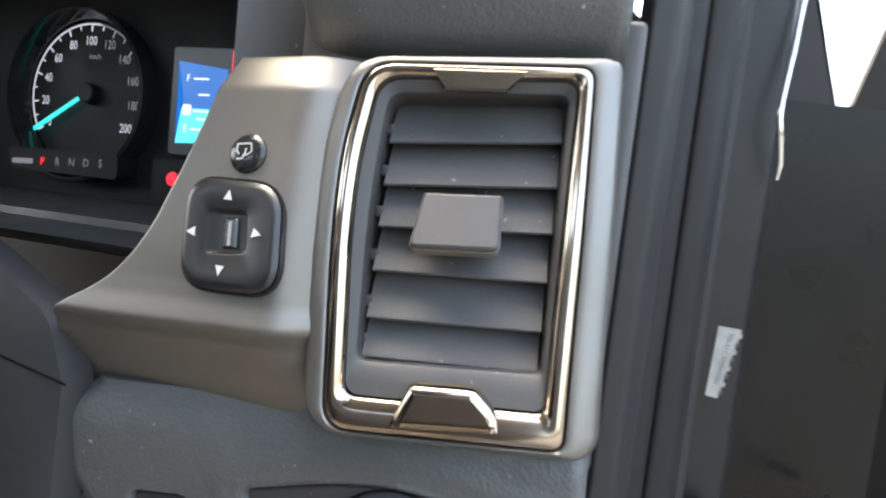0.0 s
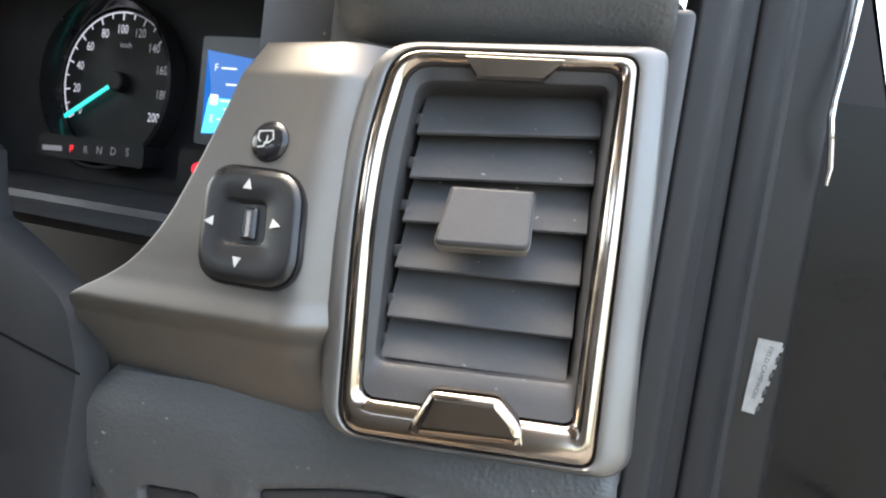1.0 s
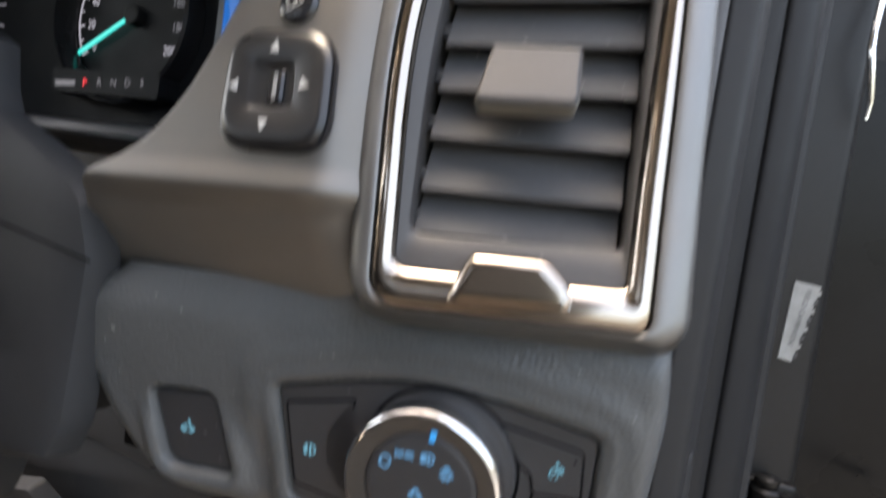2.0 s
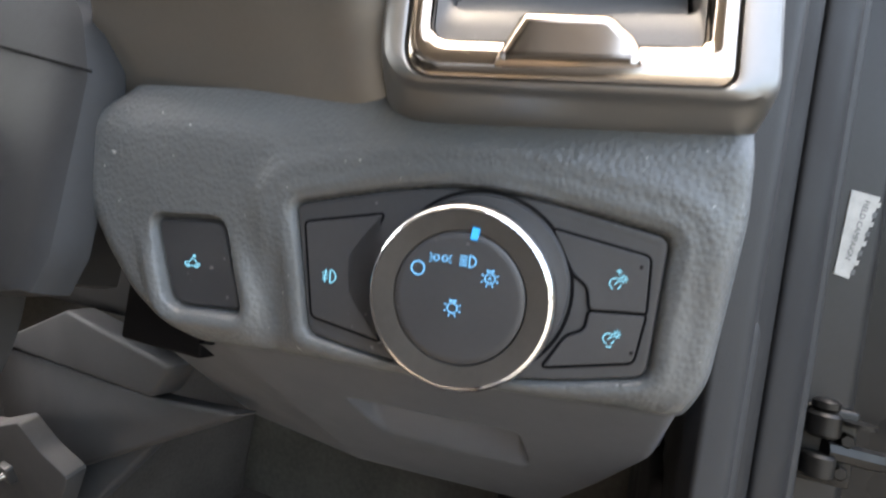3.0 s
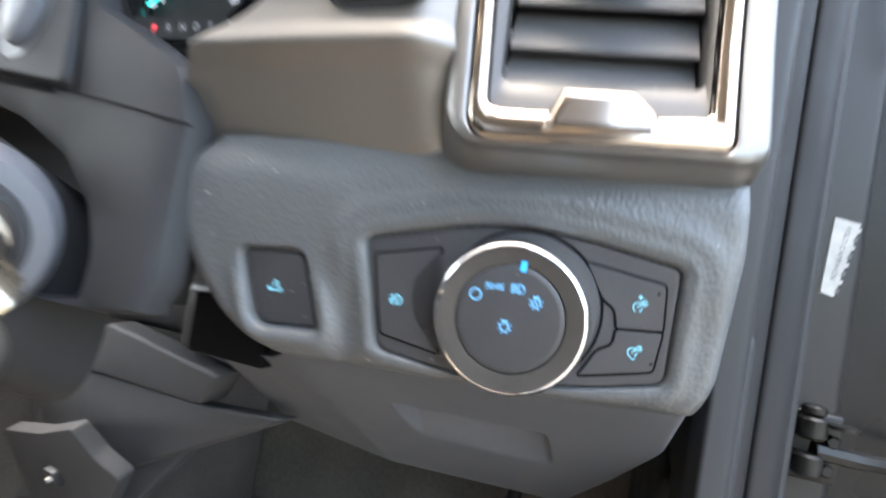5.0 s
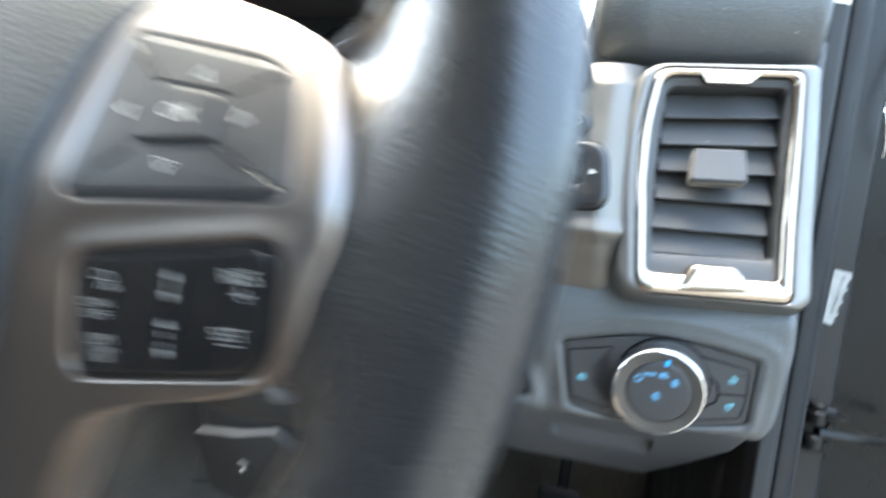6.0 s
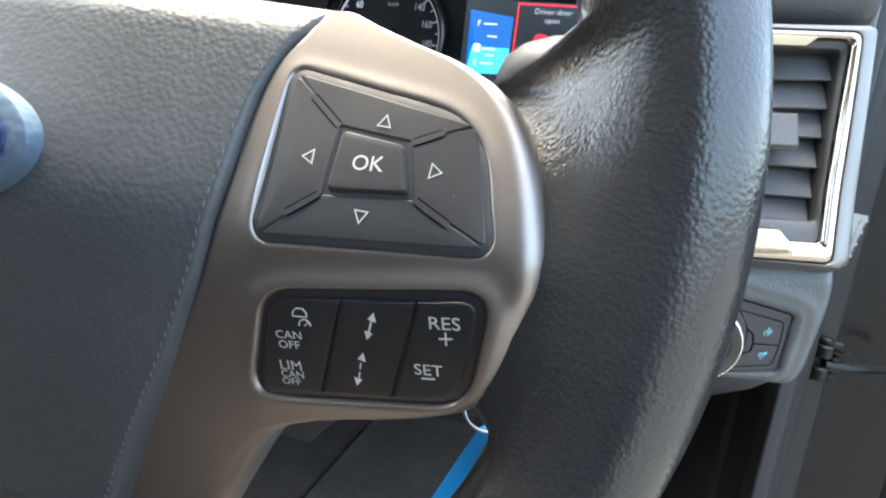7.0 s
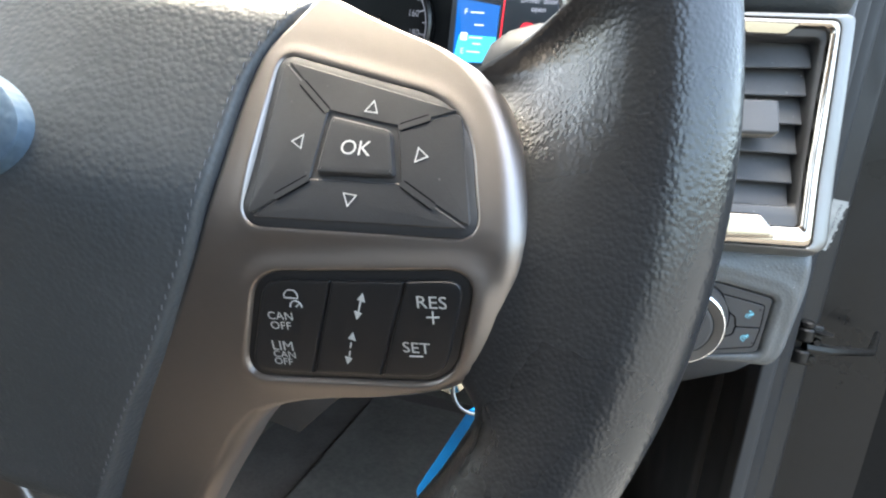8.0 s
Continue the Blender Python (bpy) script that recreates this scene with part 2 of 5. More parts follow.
def sheet(fn, nu, nv, back=None):
    """A grid of fn(s, t), s and t from 0 to 1; with back, the rim is carried back by that vector and closed."""
    bm = bmesh.new()
    g = [[bm.verts.new(fn(i / nu, j / nv)) for i in range(nu + 1)] for j in range(nv + 1)]
    for j in range(nv):
        for i in range(nu):
            bm.faces.new((g[j][i], g[j][i + 1], g[j + 1][i + 1], g[j + 1][i]))
    if back is not None:
        rim = g[0][:] + [g[j][nu] for j in range(1, nv + 1)] + g[nv][-2::-1] + [g[j][0] for j in range(nv - 1, 0, -1)]
        far = [bm.verts.new(v.co + Vector(back)) for v in rim]
        n = len(rim)
        for i in range(n):
            bm.faces.new((rim[i], far[i], far[(i + 1) % n], rim[(i + 1) % n]))
        if Vector(back).length > 0.02:
            bm.faces.new(far)
    return bm


def box(lo, hi, r=0.0, bm=None):
    """A box from corner to corner in metres, its edges rounded by r."""
    bm = bm or bmesh.new()
    made = bmesh.ops.create_cube(bm, size=1.0)["verts"]
    lo, hi = Vector(lo), Vector(hi)
    for v in made:
        v.co = (lo + hi) / 2 + Vector([a * b for a, b in zip(v.co, hi - lo)])
    if r:
        bmesh.ops.bevel(bm, geom=list({e for v in made for e in v.link_edges}), offset=r, segments=3, profile=0.5, affect="EDGES")
    return bm


def tube(points, radius, n=12, bm=None, closed=False):
    """A round tube along points in metres; radius is one number or one for each point."""
    bm = bm or bmesh.new()
    pts = [Vector(p) for p in points]
    k = len(pts)
    rad = list(radius) if isinstance(radius, (list, tuple)) else [radius] * k
    rows = []
    up = None
    for i, p in enumerate(pts):
        if closed:
            d = pts[(i + 1) % k] - pts[i - 1]
        else:
            d = pts[min(i + 1, k - 1)] - pts[max(i - 1, 0)]
        d.normalize()
        if up is None:
            up = d.orthogonal().normalized()
        up = (up - d * up.dot(d)).normalized()
        side = d.cross(up)
        rows.append([bm.verts.new(p + (up * math.cos(a) + side * math.sin(a)) * rad[i]) for a in (2 * math.pi * j / n for j in range(n))])
    for i in range(k if closed else k - 1):
        a, b = rows[i], rows[(i + 1) % k]
        for j in range(n):
            bm.faces.new((a[j], a[(j + 1) % n], b[(j + 1) % n], b[j]))
    if not closed:
        bm.faces.new(rows[0][::-1])
        bm.faces.new(rows[-1])
    return bm


def prism(S, pts, w0, w1, r=0.0):
    pts = np.array(pts, float)
    if r:
        return loft(S, [(pts, w0), (pts, w1 - r), (inset(pts, r), w1)], True, True)
    return loft(S, [(pts, w0), (pts, w1)], True, True)


def stroke(S, pts, width, w=0.25, closed=False, bm=None):
    """A thin raised line on S through pts (millimetres)."""
    bm = bm or bmesh.new()
    p = np.array(pts, float)
    k = len(p)
    left, right = [], []
    for i in range(k):
        a = p[i - 1] if (i or closed) else p[i]
        b = p[(i + 1) % k] if (i < k - 1 or closed) else p[i]
        d = (b - a) / max(np.linalg.norm(b - a), 1e-9)
        n = np.array((-d[1], d[0])) * width / 2
        if not closed and i in (0, k - 1):
            p[i] = p[i] + d * width * (0.3 if i else -0.3)
        left.append((p[i] + n))
        right.append((p[i] - n))
    rows = [[bm.verts.new(S(q[0], q[1], w)) for q in side] for side in (left, right)]
    low = [[bm.verts.new(S(q[0], q[1], w - 0.2)) for q in side] for side in (left, right)]
    for i in range(k if closed else k - 1):
        j = (i + 1) % k
        bm.faces.new((rows[0][i], rows[1][i], rows[1][j], rows[0][j]))
        bm.faces.new((rows[0][i], rows[0][j], low[0][j], low[0][i]))
        bm.faces.new((rows[1][j], rows[1][i], low[1][i], low[1][j]))
    return bm


def writing(S, text, u, v, size, w=0.25, turn=0.0, squeeze=1.0, bold=0.0):
    """Letters of the built-in font on S, centred at u, v, capitals size millimetres high."""
    cu = bpy.data.curves.new("letters", "FONT")
    cu.body, cu.align_x, cu.align_y, cu.size, cu.resolution_u, cu.offset = text, "CENTER", "CENTER", size / 0.69, 3, bold
    tmp = bpy.data.objects.new("letters", cu)
    me = bpy.data.meshes.new_from_object(tmp)
    bm = bmesh.new()
    bm.from_mesh(me)
    bpy.data.objects.remove(tmp)
    bpy.data.meshes.remove(me)
    c, s = math.cos(radians(turn)), math.sin(radians(turn))
    for q in bm.verts:
        x, y = q.co.x * squeeze, q.co.y
        q.co = S(u + x * c - y * s, v + x * s + y * c, w)
    return bm


def inside(pts, poly):
    """Signed distance of points to an outline, positive inside."""
    a, b = poly, np.roll(poly, -1, 0)
    best = np.full(len(pts), 1e9)
    odd = np.zeros(len(pts), bool)
    for p, q in zip(a, b):
        e = q - p
        t = np.clip(((pts - p) @ e) / max(e @ e, 1e-12), 0, 1)
        best = np.minimum(best, np.linalg.norm(pts - (p + t[:, None] * e), axis=1))
        cut = (p[1] > pts[:, 1]) != (q[1] > pts[:, 1])
        odd ^= cut & (pts[:, 0] < (q[0] - p[0]) * (pts[:, 1] - p[1]) / (q[1] - p[1] + 1e-12) + p[0])
    return np.where(odd, best, -best)


def step(d, a, b):
    t = np.clip((d - a) / (b - a), 0, 1)
    return t * t * (3 - 2 * t)


def roll_off(d, r):
    """How far a rounded edge of radius r has fallen back at distance d from the rim."""
    q = np.clip(r - d, 0, r)
    return r - np.sqrt(np.maximum(r * r - q * q, 0))


def relief(S, left, right, low, high, nu, nv, height, back):
    """A sheet on S between left(v) and right(v), low to high, raised by height(points, du_left, du_right)."""
    vs = np.linspace(low, high, nv + 1)
    lo, hi = np.array([left(v) for v in vs]), np.array([right(v) for v in vs])
    ts = np.linspace(0, 1, nu + 1)
    us = lo[:, None] + (hi - lo)[:, None] * ts[None, :]
    vv = np.repeat(vs[:, None], nu + 1, 1)
    p = np.c_[us.ravel(), vv.ravel()]
    w = height(p, (us - lo[:, None]).ravel(), (hi[:, None] - us).ravel())
    co = [S(a, b, c) for (a, b), c in zip(p, w)]
    m = nu + 1
    return sheet(lambda s, t: co[round(t * nv) * m + round(s * nu)], nu, nv, back)


def join(*bms):
    out = bmesh.new()
    for b in bms:
        me = bpy.data.meshes.new("tmp")
        b.to_mesh(me)
        out.from_mesh(me)
        bpy.data.meshes.remove(me)
        b.free()
    return out


def part(name, bm, material, parent=None, label="", sharp=38):
    """One mesh object out of bm, under a thing or a part."""
    bmesh.ops.recalc_face_normals(bm, faces=bm.faces)
    me = bpy.data.meshes.new(name)
    bm.to_mesh(me)
    bm.free()
    me.materials.append(material)
    me.shade_smooth()
    me.set_sharp_from_angle(angle=radians(sharp))
    ob = new(name, me)
    if parent is not None:
        ob.parent = parent
        if parent.type == "EMPTY":
            ob.matrix_parent_inverse = Matrix.Translation(-parent.location)
    if label:
        ob["label"] = label
    return ob


def thing(name, at, label, category, group="", kind=""):
    ob = new(name)
    ob.location = at
    ob.empty_display_size = 0.01
    return tagged(ob, label, category, group, kind)


def solid(name, bm, material, label="", category="", kind="", group=""):
    return tagged(part(name, bm, material), label, category, group, kind)


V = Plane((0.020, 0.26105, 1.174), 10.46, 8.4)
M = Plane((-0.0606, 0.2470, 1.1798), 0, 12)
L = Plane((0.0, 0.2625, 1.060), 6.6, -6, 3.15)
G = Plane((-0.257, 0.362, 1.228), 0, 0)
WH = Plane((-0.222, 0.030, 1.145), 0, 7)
SP = Spoke()


# ---- large structure: dashboard, pillar, door, footwell, cabin ----
def interp(xs, ys):
    """A smooth curve through values given at rising xs."""
    span = (xs[-1] - xs[0]) * 0.02
    return lambda x: sum(float(np.interp(x + d * span, xs, ys)) for d in (-1.5, -0.5, 0.5, 1.5)) / 4


dash = thing("dashboard", (-0.03, 0.30, 0.96), "grey grained dashboard end with gunmetal switch panel", "dashboard")

TRIM = fillet([(-51.5, 15.5, 3), (-45, -23.0, 4), (-16, -28.2, 16), (22, -27.2, 14), (50.6, -21.5, 4), (52.6, 15.2, 3.5), (14, 23.6, 22), (-12, 23.8, 22)], 6)
LEVEL = fillet([(-101.3, 7.6, 5), (-93.5, -20.8, 6), (-67.6, -20.0, 3.5), (-75.3, 8.5, 5)], 6)


def bevel(v, at, soft):
    """How far a flat bevel beyond v = at has fallen back, its crease eased over soft."""
    return soft * np.logaddexp(0.0, (v - at) / soft)


def lower_height(p, dl, dr):
    u, v = p[:, 0], p[:, 1]
    a, b = inside(p, TRIM), inside(p, LEVEL)
    w = -0.8 * roll_off(dl, 10) - 0.9 * roll_off(dr, 6) - 0.62 * bevel(v, 36.5, 2.2) - 0.8 * roll_off(v + 32, 9)
    w += 1.6 * np.exp(-((a + 9.5) / 5.0) ** 2) * step(v, -8, 12) + 1.3 * np.exp(-((a + 3.5) / 3.0) ** 2) * (a < 0)
    w += 1.8 * np.exp(-((b + 3.8) / 3.0) ** 2) * step(-v, -6, 10) * (b < 0)
    w -= 1.6 * np.exp(-((u + 57.5) / 5.0) ** 2) * step(-v, -4, 16)
    w -= 2.6 * step(a, -1.1, 0.5) + 3.8 * step(b, -1.3, 0.6)
    return w


lower_left = interp((-32, -26, -18, -4, 13, 24, 36, 49), (-88, -100, -111, -122, -131.8, -134.0, -133.6, -119))
lower_right = interp((-32, -20, 2, 21, 49), (61, 66, 68.4, 70.4, 70))
part("lower_panel", relief(L, lower_left, lower_right, -32, 49, 340, 140, lower_height, (0, 0.05, 0)), LEATHER_GREY, dash,
     "grained mid-grey lower panel with raised switch surrounds")

# Gunmetal switch panel: a sloping face, a soft ridge, and an undercut face below it.
PROF_Z = (1.098, 1.103, 1.115, 1.127, 1.1310, 1.1340, 1.1370, 1.1415, 1.1480, 1.160, 1.190, 1.212, 1.2165, 1.2175, 1.230)
PROF_Y = (0.2605, 0.2572, 0.2508, 0.2430, 0.2388, 0.2362, 0.2374, 0.2398, 0.2414, 0.2434, 0.2492, 0.2538, 0.2547, 0.2551, 0.2636)
panel_y = lambda z: sum(float(np.interp(z + d * 0.0006, PROF_Z, PROF_Y)) for d in (-1.5, -0.5, 0.5, 1.5)) / 4
panel_left = interp((1.098, 1.101, 1.1055, 1.118, 1.1264, 1.1335, 1.1383, 1.143, 1.148, 1.1547, 1.1655, 1.1866, 1.2075, 1.2171, 1.230),
                    (-0.1275, -0.1330, -0.1365, -0.1370, -0.1330, -0.1285, -0.1215, -0.1117, -0.1062, -0.1001, -0.0936, -0.0861, -0.0800, -0.0779, -0.0752))


def switch_panel(s, t):
    z = 1.098 + 0.132 * t
    x0, x1 = panel_left(z), -0.0290 + 0.004 * (1.16 - z) / 0.06 * (z < 1.16)
    x = x0 + (x1 - x0) * s
    fall = roll_off((x - x0) * 1000, 2.0)
    # The face dips where it meets the vent's surround, and the ridge softens towards it.
    near = max(0.0, 1 - (x1 - x) * 1000 / 17.0) ** 2
    ease = float(step(np.array(x), -0.095, -0.040)) * math.exp(-((z - 1.1350) / 0.0085) ** 2)
    return Vector((x, panel_y(z) + 0.001 * float(fall) + 0.0095 * near + 0.0012 * ease, z + (x + 0.10) * 0.05))


part("switch_panel", sheet(switch_panel, 130, 130, (0, 0.03, 0)), WARM_METAL, dash, "satin gunmetal switch panel with a soft ridge")


# Padded brow over the air vent.
def brow(s, t):
    x = -0.060 + 0.1225 * s
    a = t * math.pi * 0.93
    end = 0.022 * (1 - math.sqrt(max(0.0, 1 - (max(0.0, 0.25 - s) / 0.25) ** 2))) + 0.004 * float(roll_off(np.array((1 - s) * 98.5), 5)) / 5
    y = 0.312 - 0.034 * math.sin(a) ** 0.8 + 0.18 * (x - 0.06) + end
    z = 1.278 - 0.037 * math.cos(a) + 0.02 * max(0.0, 0.25 - s) + (x - 0.06) * 0.05
    return Vector((x, y, z))


part("brow_pad", sheet(brow, 60, 30, (0, 0.12, 0)), LEATHER_GREY, dash, "padded grey grained brow above the vent")

# Top of the dashboard, out to the windscreen.
top = box((-1.38, 0.37, 1.255), (0.070, 0.95, 1.300), 0.02)
part("brow_filler", box((-0.064, 0.285, 1.2345), (-0.012, 0.40, 1.300), 0.004), VENT_DARK, dash)
part("dash_end", box((0.058, 0.306, 1.085), (0.0690, 0.40, 1.262), 0.003), VENT_DARK, dash)
part("dash_top", top, SOFT_GREY, dash)
part("dash_core", box((-1.38, 0.42, 0.98), (0.066, 0.60, 1.27), 0.01), TRIM_DARK, dash)

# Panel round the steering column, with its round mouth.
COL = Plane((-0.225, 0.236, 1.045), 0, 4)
MOUTH = np.array([(64, -15), (64, 6), (55, 24), (36, 42), (6, 56), (-36, 67), (-90, 77), (-140, 72), (-140, -15)], float)
PANEL_EDGE = np.array([(-150, -16), (96, -16), (102, 0), (101, 60), (90, 84), (62, 98), (34, 110), (26, 140), (-150, 142)], float)


def spread(poly, n):
    """The outline met by n even rays from the middle."""
    out = []
    for k in range(n):
        a = 2 * math.pi * k / n
        d = np.array((math.cos(a), math.sin(a)))
        best = 1e9
        for p, q in zip(poly, np.roll(poly, -1, 0)):
            e = q - p
            den = d[0] * e[1] - d[1] * e[0]
            if abs(den) > 1e-9:
                t, s = (p[0] * e[1] - p[1] * e[0]) / den, (p[0] * d[1] - p[1] * d[0]) / den
                if t > 0 and -1e-6 <= s <= 1 + 1e-6:
                    best = min(best, t)
        out.append(d * best)
    return np.array(out)


edge_o = spread(PANEL_EDGE, 96)
mouth = spread(MOUTH, 96)
col_bm = loft(COL, [(edge_o, -14), (edge_o, -7), (blend(edge_o, mouth, 0.05), -2.2), (blend(edge_o, mouth, 0.14), -0.4), (blend(edge_o, mouth, 0.3), 0), (blend(edge_o, mouth, 0.9), -1), (mouth, -5), (mouth, -60)], False, True)
# Solid black block behind the panel gap, in place of its shade.
part("gap_shade_block", box((-0.168, 0.306, 1.004), (-0.122, 0.336, 1.034), 0.002), GROOVE, dash, "black block standing for shade in the dashboard gap")
part("column_panel", col_bm, COLUMN_SHADED, dash, "smooth grey panel with a round mouth for the steering column")
BOSS = COL.turned(2.5, 103, 0.2, 2)
housing = fillet([(-40, 28, 6), (-40, -26, 6), (34, -34, 6), (28, 6, 8), (16, 30, 6)], 6)
part("blank_housing", plate(BOSS, housing, 3.0, 1.4, -4), COLUMN_SHADED, dash, "raised grey housing with an oval blank")
part("blank_recess", loft(BOSS, [(circle(0, 0, 16, 48, 25), 2.6), (circle(0, 0, 15.4, 48, 24.4), 3.4), (circle(0, 0, 13.4, 48, 21), 3.1)], False, True), BLACK_SOFT, dash)
part("blank_cap", loft(BOSS, [(circle(0, -1, 11, 40, 18), 2), (circle(0, -1, 10.4, 40, 17), 5.4), (circle(0, -1, 8, 40, 13.5), 6.8), (circle(0, -1, 3, 40, 6), 7.3)], False, True), KNEE_GREY, dash, "oval blank cap")
part("panel_slot", prism(COL, fillet([(-34, 75, 1), (-34, 72.5, 1), (26, 66.6, 1), (26, 69.5, 1)], 3), -0.5, 0.4), GROOVE, dash)
part("panel_seam", stroke(COL, [(28, 68.6), (60, 64.5), (103, 58)], 0.9, 0.25), GROOVE, dash)
part("panel_seam", stroke(COL, [(39.5, 67), (36, 92), (30, 112)], 0.9, 0.25), GROOVE, dash)

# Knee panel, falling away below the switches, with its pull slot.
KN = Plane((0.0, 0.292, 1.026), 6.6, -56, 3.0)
SLOT = fillet([(-60, -44, 5), (-50, -92, 6), (16, -84, 6), (12, -42, 5)], 6)


def knee_height(p, dl, dr):
    a = inside(p, SLOT)
    return -0.14 * np.maximum(0.0, -96 + 0.14 * (-p[:, 1] - 60) - p[:, 0]) - 3.0 * roll_off(dr, 4) / 4 - 10.0 * step(a, -0.6, 4.0) * step(p[:, 1] + 0.08 * p[:, 0], -88, -52) - 0.4 * roll_off(p[:, 1] + 154, 10) - 0.8 * roll_off(12.0 - p[:, 1], 8)


knee_left = interp((-154, -110, -66, -38, -31, -25, 12), (-157, -160, -162, -163, -140, -116, -84))
knee_right = interp((-154, -90, -40, 12), (20, 44, 60, 62))
part("knee_panel", relief(KN, knee_left, knee_right, -154, 12, 230, 190, knee_height, (0, 0.03, 0.01)), KNEE_GREY, dash, "smooth grey knee panel with a pull slot")

# Trim under the column and its bracket.
under = thing("under_dash_trim", (-0.28, 0.40, 0.93), "grey moulded trim piece under the steering column", "trim")


def slab(corners, thick):
    """A slab under a flat face given by its corners in metres."""
    bm = bmesh.new()
    p = [Vector(c) for c in corners]
    n = (p[1] - p[0]).cross(p[-1] - p[0]).normalized() * thick
    a, b = [bm.verts.new(c) for c in p], [bm.verts.new(c + n) for c in p]
    bm.faces.new(a)
    bm.faces.new(b[::-1])
    for k in range(len(p)):
        m = (k + 1) % len(p)
        bm.faces.new((a[k], b[k], b[m], a[m]))
    bmesh.ops.recalc_face_normals(bm, faces=bm.faces)
    bmesh.ops.bevel(bm, geom=list(bm.edges), offset=0.003, segments=3, profile=0.5, affect="EDGES")
    return bm


part("ledge", slab([(-0.474, 0.450, 0.924), (-0.210, 0.370, 0.954), (-0.189, 0.360, 0.978), (-0.328, 0.400, 0.982)], -0.02), UNDER_GREY, under)
part("skirt", slab([(-0.474, 0.454, 0.9225), (-0.458, 0.452, 0.860), (-0.322, 0.422, 0.865), (-0.179, 0.374, 0.942), (-0.141, 0.363, 0.963), (-0.210, 0.374, 0.9535)], -0.015), UNDER_GREY, under)
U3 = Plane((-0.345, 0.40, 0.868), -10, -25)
part("lower_skirt", slab([(-0.450, 0.452, 0.918), (-0.450, 0.440, 0.800), (-0.316, 0.440, 0.836), (-0.257, 0.440, 0.907), (-0.341, 0.444, 0.909)], -0.012), UNDER_GREY, under)
part("bracket", plate(U3, fillet([(-80, 12, 4), (-80, -70, 4), (8, -70, 4), (63, -2, 6), (92, 32, 6), (64, 40, 5), (45, 56, 4), (-9, 33, 4)], 3), 6, 1.0, -6), UNDER_GREY, under)
part("clip_socket", plate(U3, fillet([(-12, 4, 2), (-12, -10, 2), (2, -10, 2), (2, 4, 2)], 3), 11, 1.0, 4), BLACK_SOFT, under)
part("clip_pin", loft(U3, [(circle(-4, -3, 3, 20), 10), (circle(-4, -3, 2, 20), 14)], False, True), STEEL, under)
# Dark box that stands for the shade inside the slot.
slot_shade = box((-0.235, 0.37, 0.985), (-0.125, 0.42, 1.030), 0.006)
part("cavity_shade", slot_shade, BLACK_SOFT, under)

# Pillar side: plastic strip, rubber seal, painted jamb.
def column(xy, z0, z1, n=1):
    """An upright with that plan, in metres."""
    bm = bmesh.new()
    rows = [[bm.verts.new((x, y, z0 + (z1 - z0) * k / n)) for x, y in xy] for k in range(n + 1)]
    for a, b in zip(rows, rows[1:]):
        m = len(a)
        for i in range(m):
            bm.faces.new((a[i], a[(i + 1) % m], b[(i + 1) % m], b[i]))
    bm.faces.new(rows[0][::-1])
    bm.faces.new(rows[-1])
    return bm


def plan(corners, n=5):
    return [(x * 0.001, y * 0.001) for x, y in fillet(corners, n)]


solid("trim_pillar", column(plan([(70, 318, 2), (81, 322, 4), (90, 372, 4), (90, 420, 2), (66, 420, 2), (66, 330, 2)]), 0.60, 1.288), PILLAR_GREY,
      "grey plastic trim strip beside the dashboard end", "trim", "structure")
seal = thing("door_seal", (0.105, 0.42, 0.60), "black rubber door seal along the body opening", "door seal", kind="structure")
part("inner_lip", column(plan([(84, 372, 3), (97, 380, 5), (104, 420, 5), (88, 420, 2)]), 0.60, 1.60), RUBBER, seal)
part("bulb", column(plan([(98, 384, 5), (112, 390, 8), (120, 418, 8), (112, 440, 5), (98, 436, 4)], 6), 0.60, 1.60), RUBBER, seal)
part("outer_lip", column(plan([(116, 424, 2), (125, 428, 3), (127, 458, 2), (114, 458, 2)]), 0.60, 1.60), PILLAR_GREY, seal)
jamb = thing("door_jamb", (0.145, 0.48, 0.60), "dark metallic painted body jamb beside the open door", "door jamb", kind="structure")
part("jamb_face", column(plan([(126, 456, 1.5), (154, 468.5, 4), (160, 484, 5), (162, 600, 4), (126, 600, 3)], 6), 0.60, 1.60), JAMB_PAINT, jamb)
part("inner_wing", column(plan([(158, 590, 3), (330, 640, 10), (330, 660, 4), (150, 640, 3)], 4), 0.60, 1.30), BODY_PAINT, jamb)
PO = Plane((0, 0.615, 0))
part("outer_pillar", prism(PO, [(150, 1150), (236, 1280), (230, 1300), (207, 1379), (188, 1460), (176, 1640), (150, 1640)], -20, 0, 3), PILLAR_GREY, jamb)
cap = thing("brow_end_cap", (0.078, 0.38, 1.288), "pale beige plastic end cap on the pillar trim", "end cap")
part("cap", box((0.067, 0.345, 1.2880), (0.087, 0.418, 1.3150), 0.002), mat("pale beige plastic", (0.55, 0.52, 0.44), 0.5), cap)

kick = thing("kick_panel", (0.085, 0.60, 0.62), "grey plastic kick panel at the side of the footwell", "kick panel")
part("panel", box((0.060, 0.385, 0.60), (0.100, 0.93, 0.985), 0.008), PILLAR_GREY, kick)
part("upper_filler", box((0.067, 0.335, 0.90), (0.086, 0.50, 1.06), 0.005), PILLAR_GREY, kick)

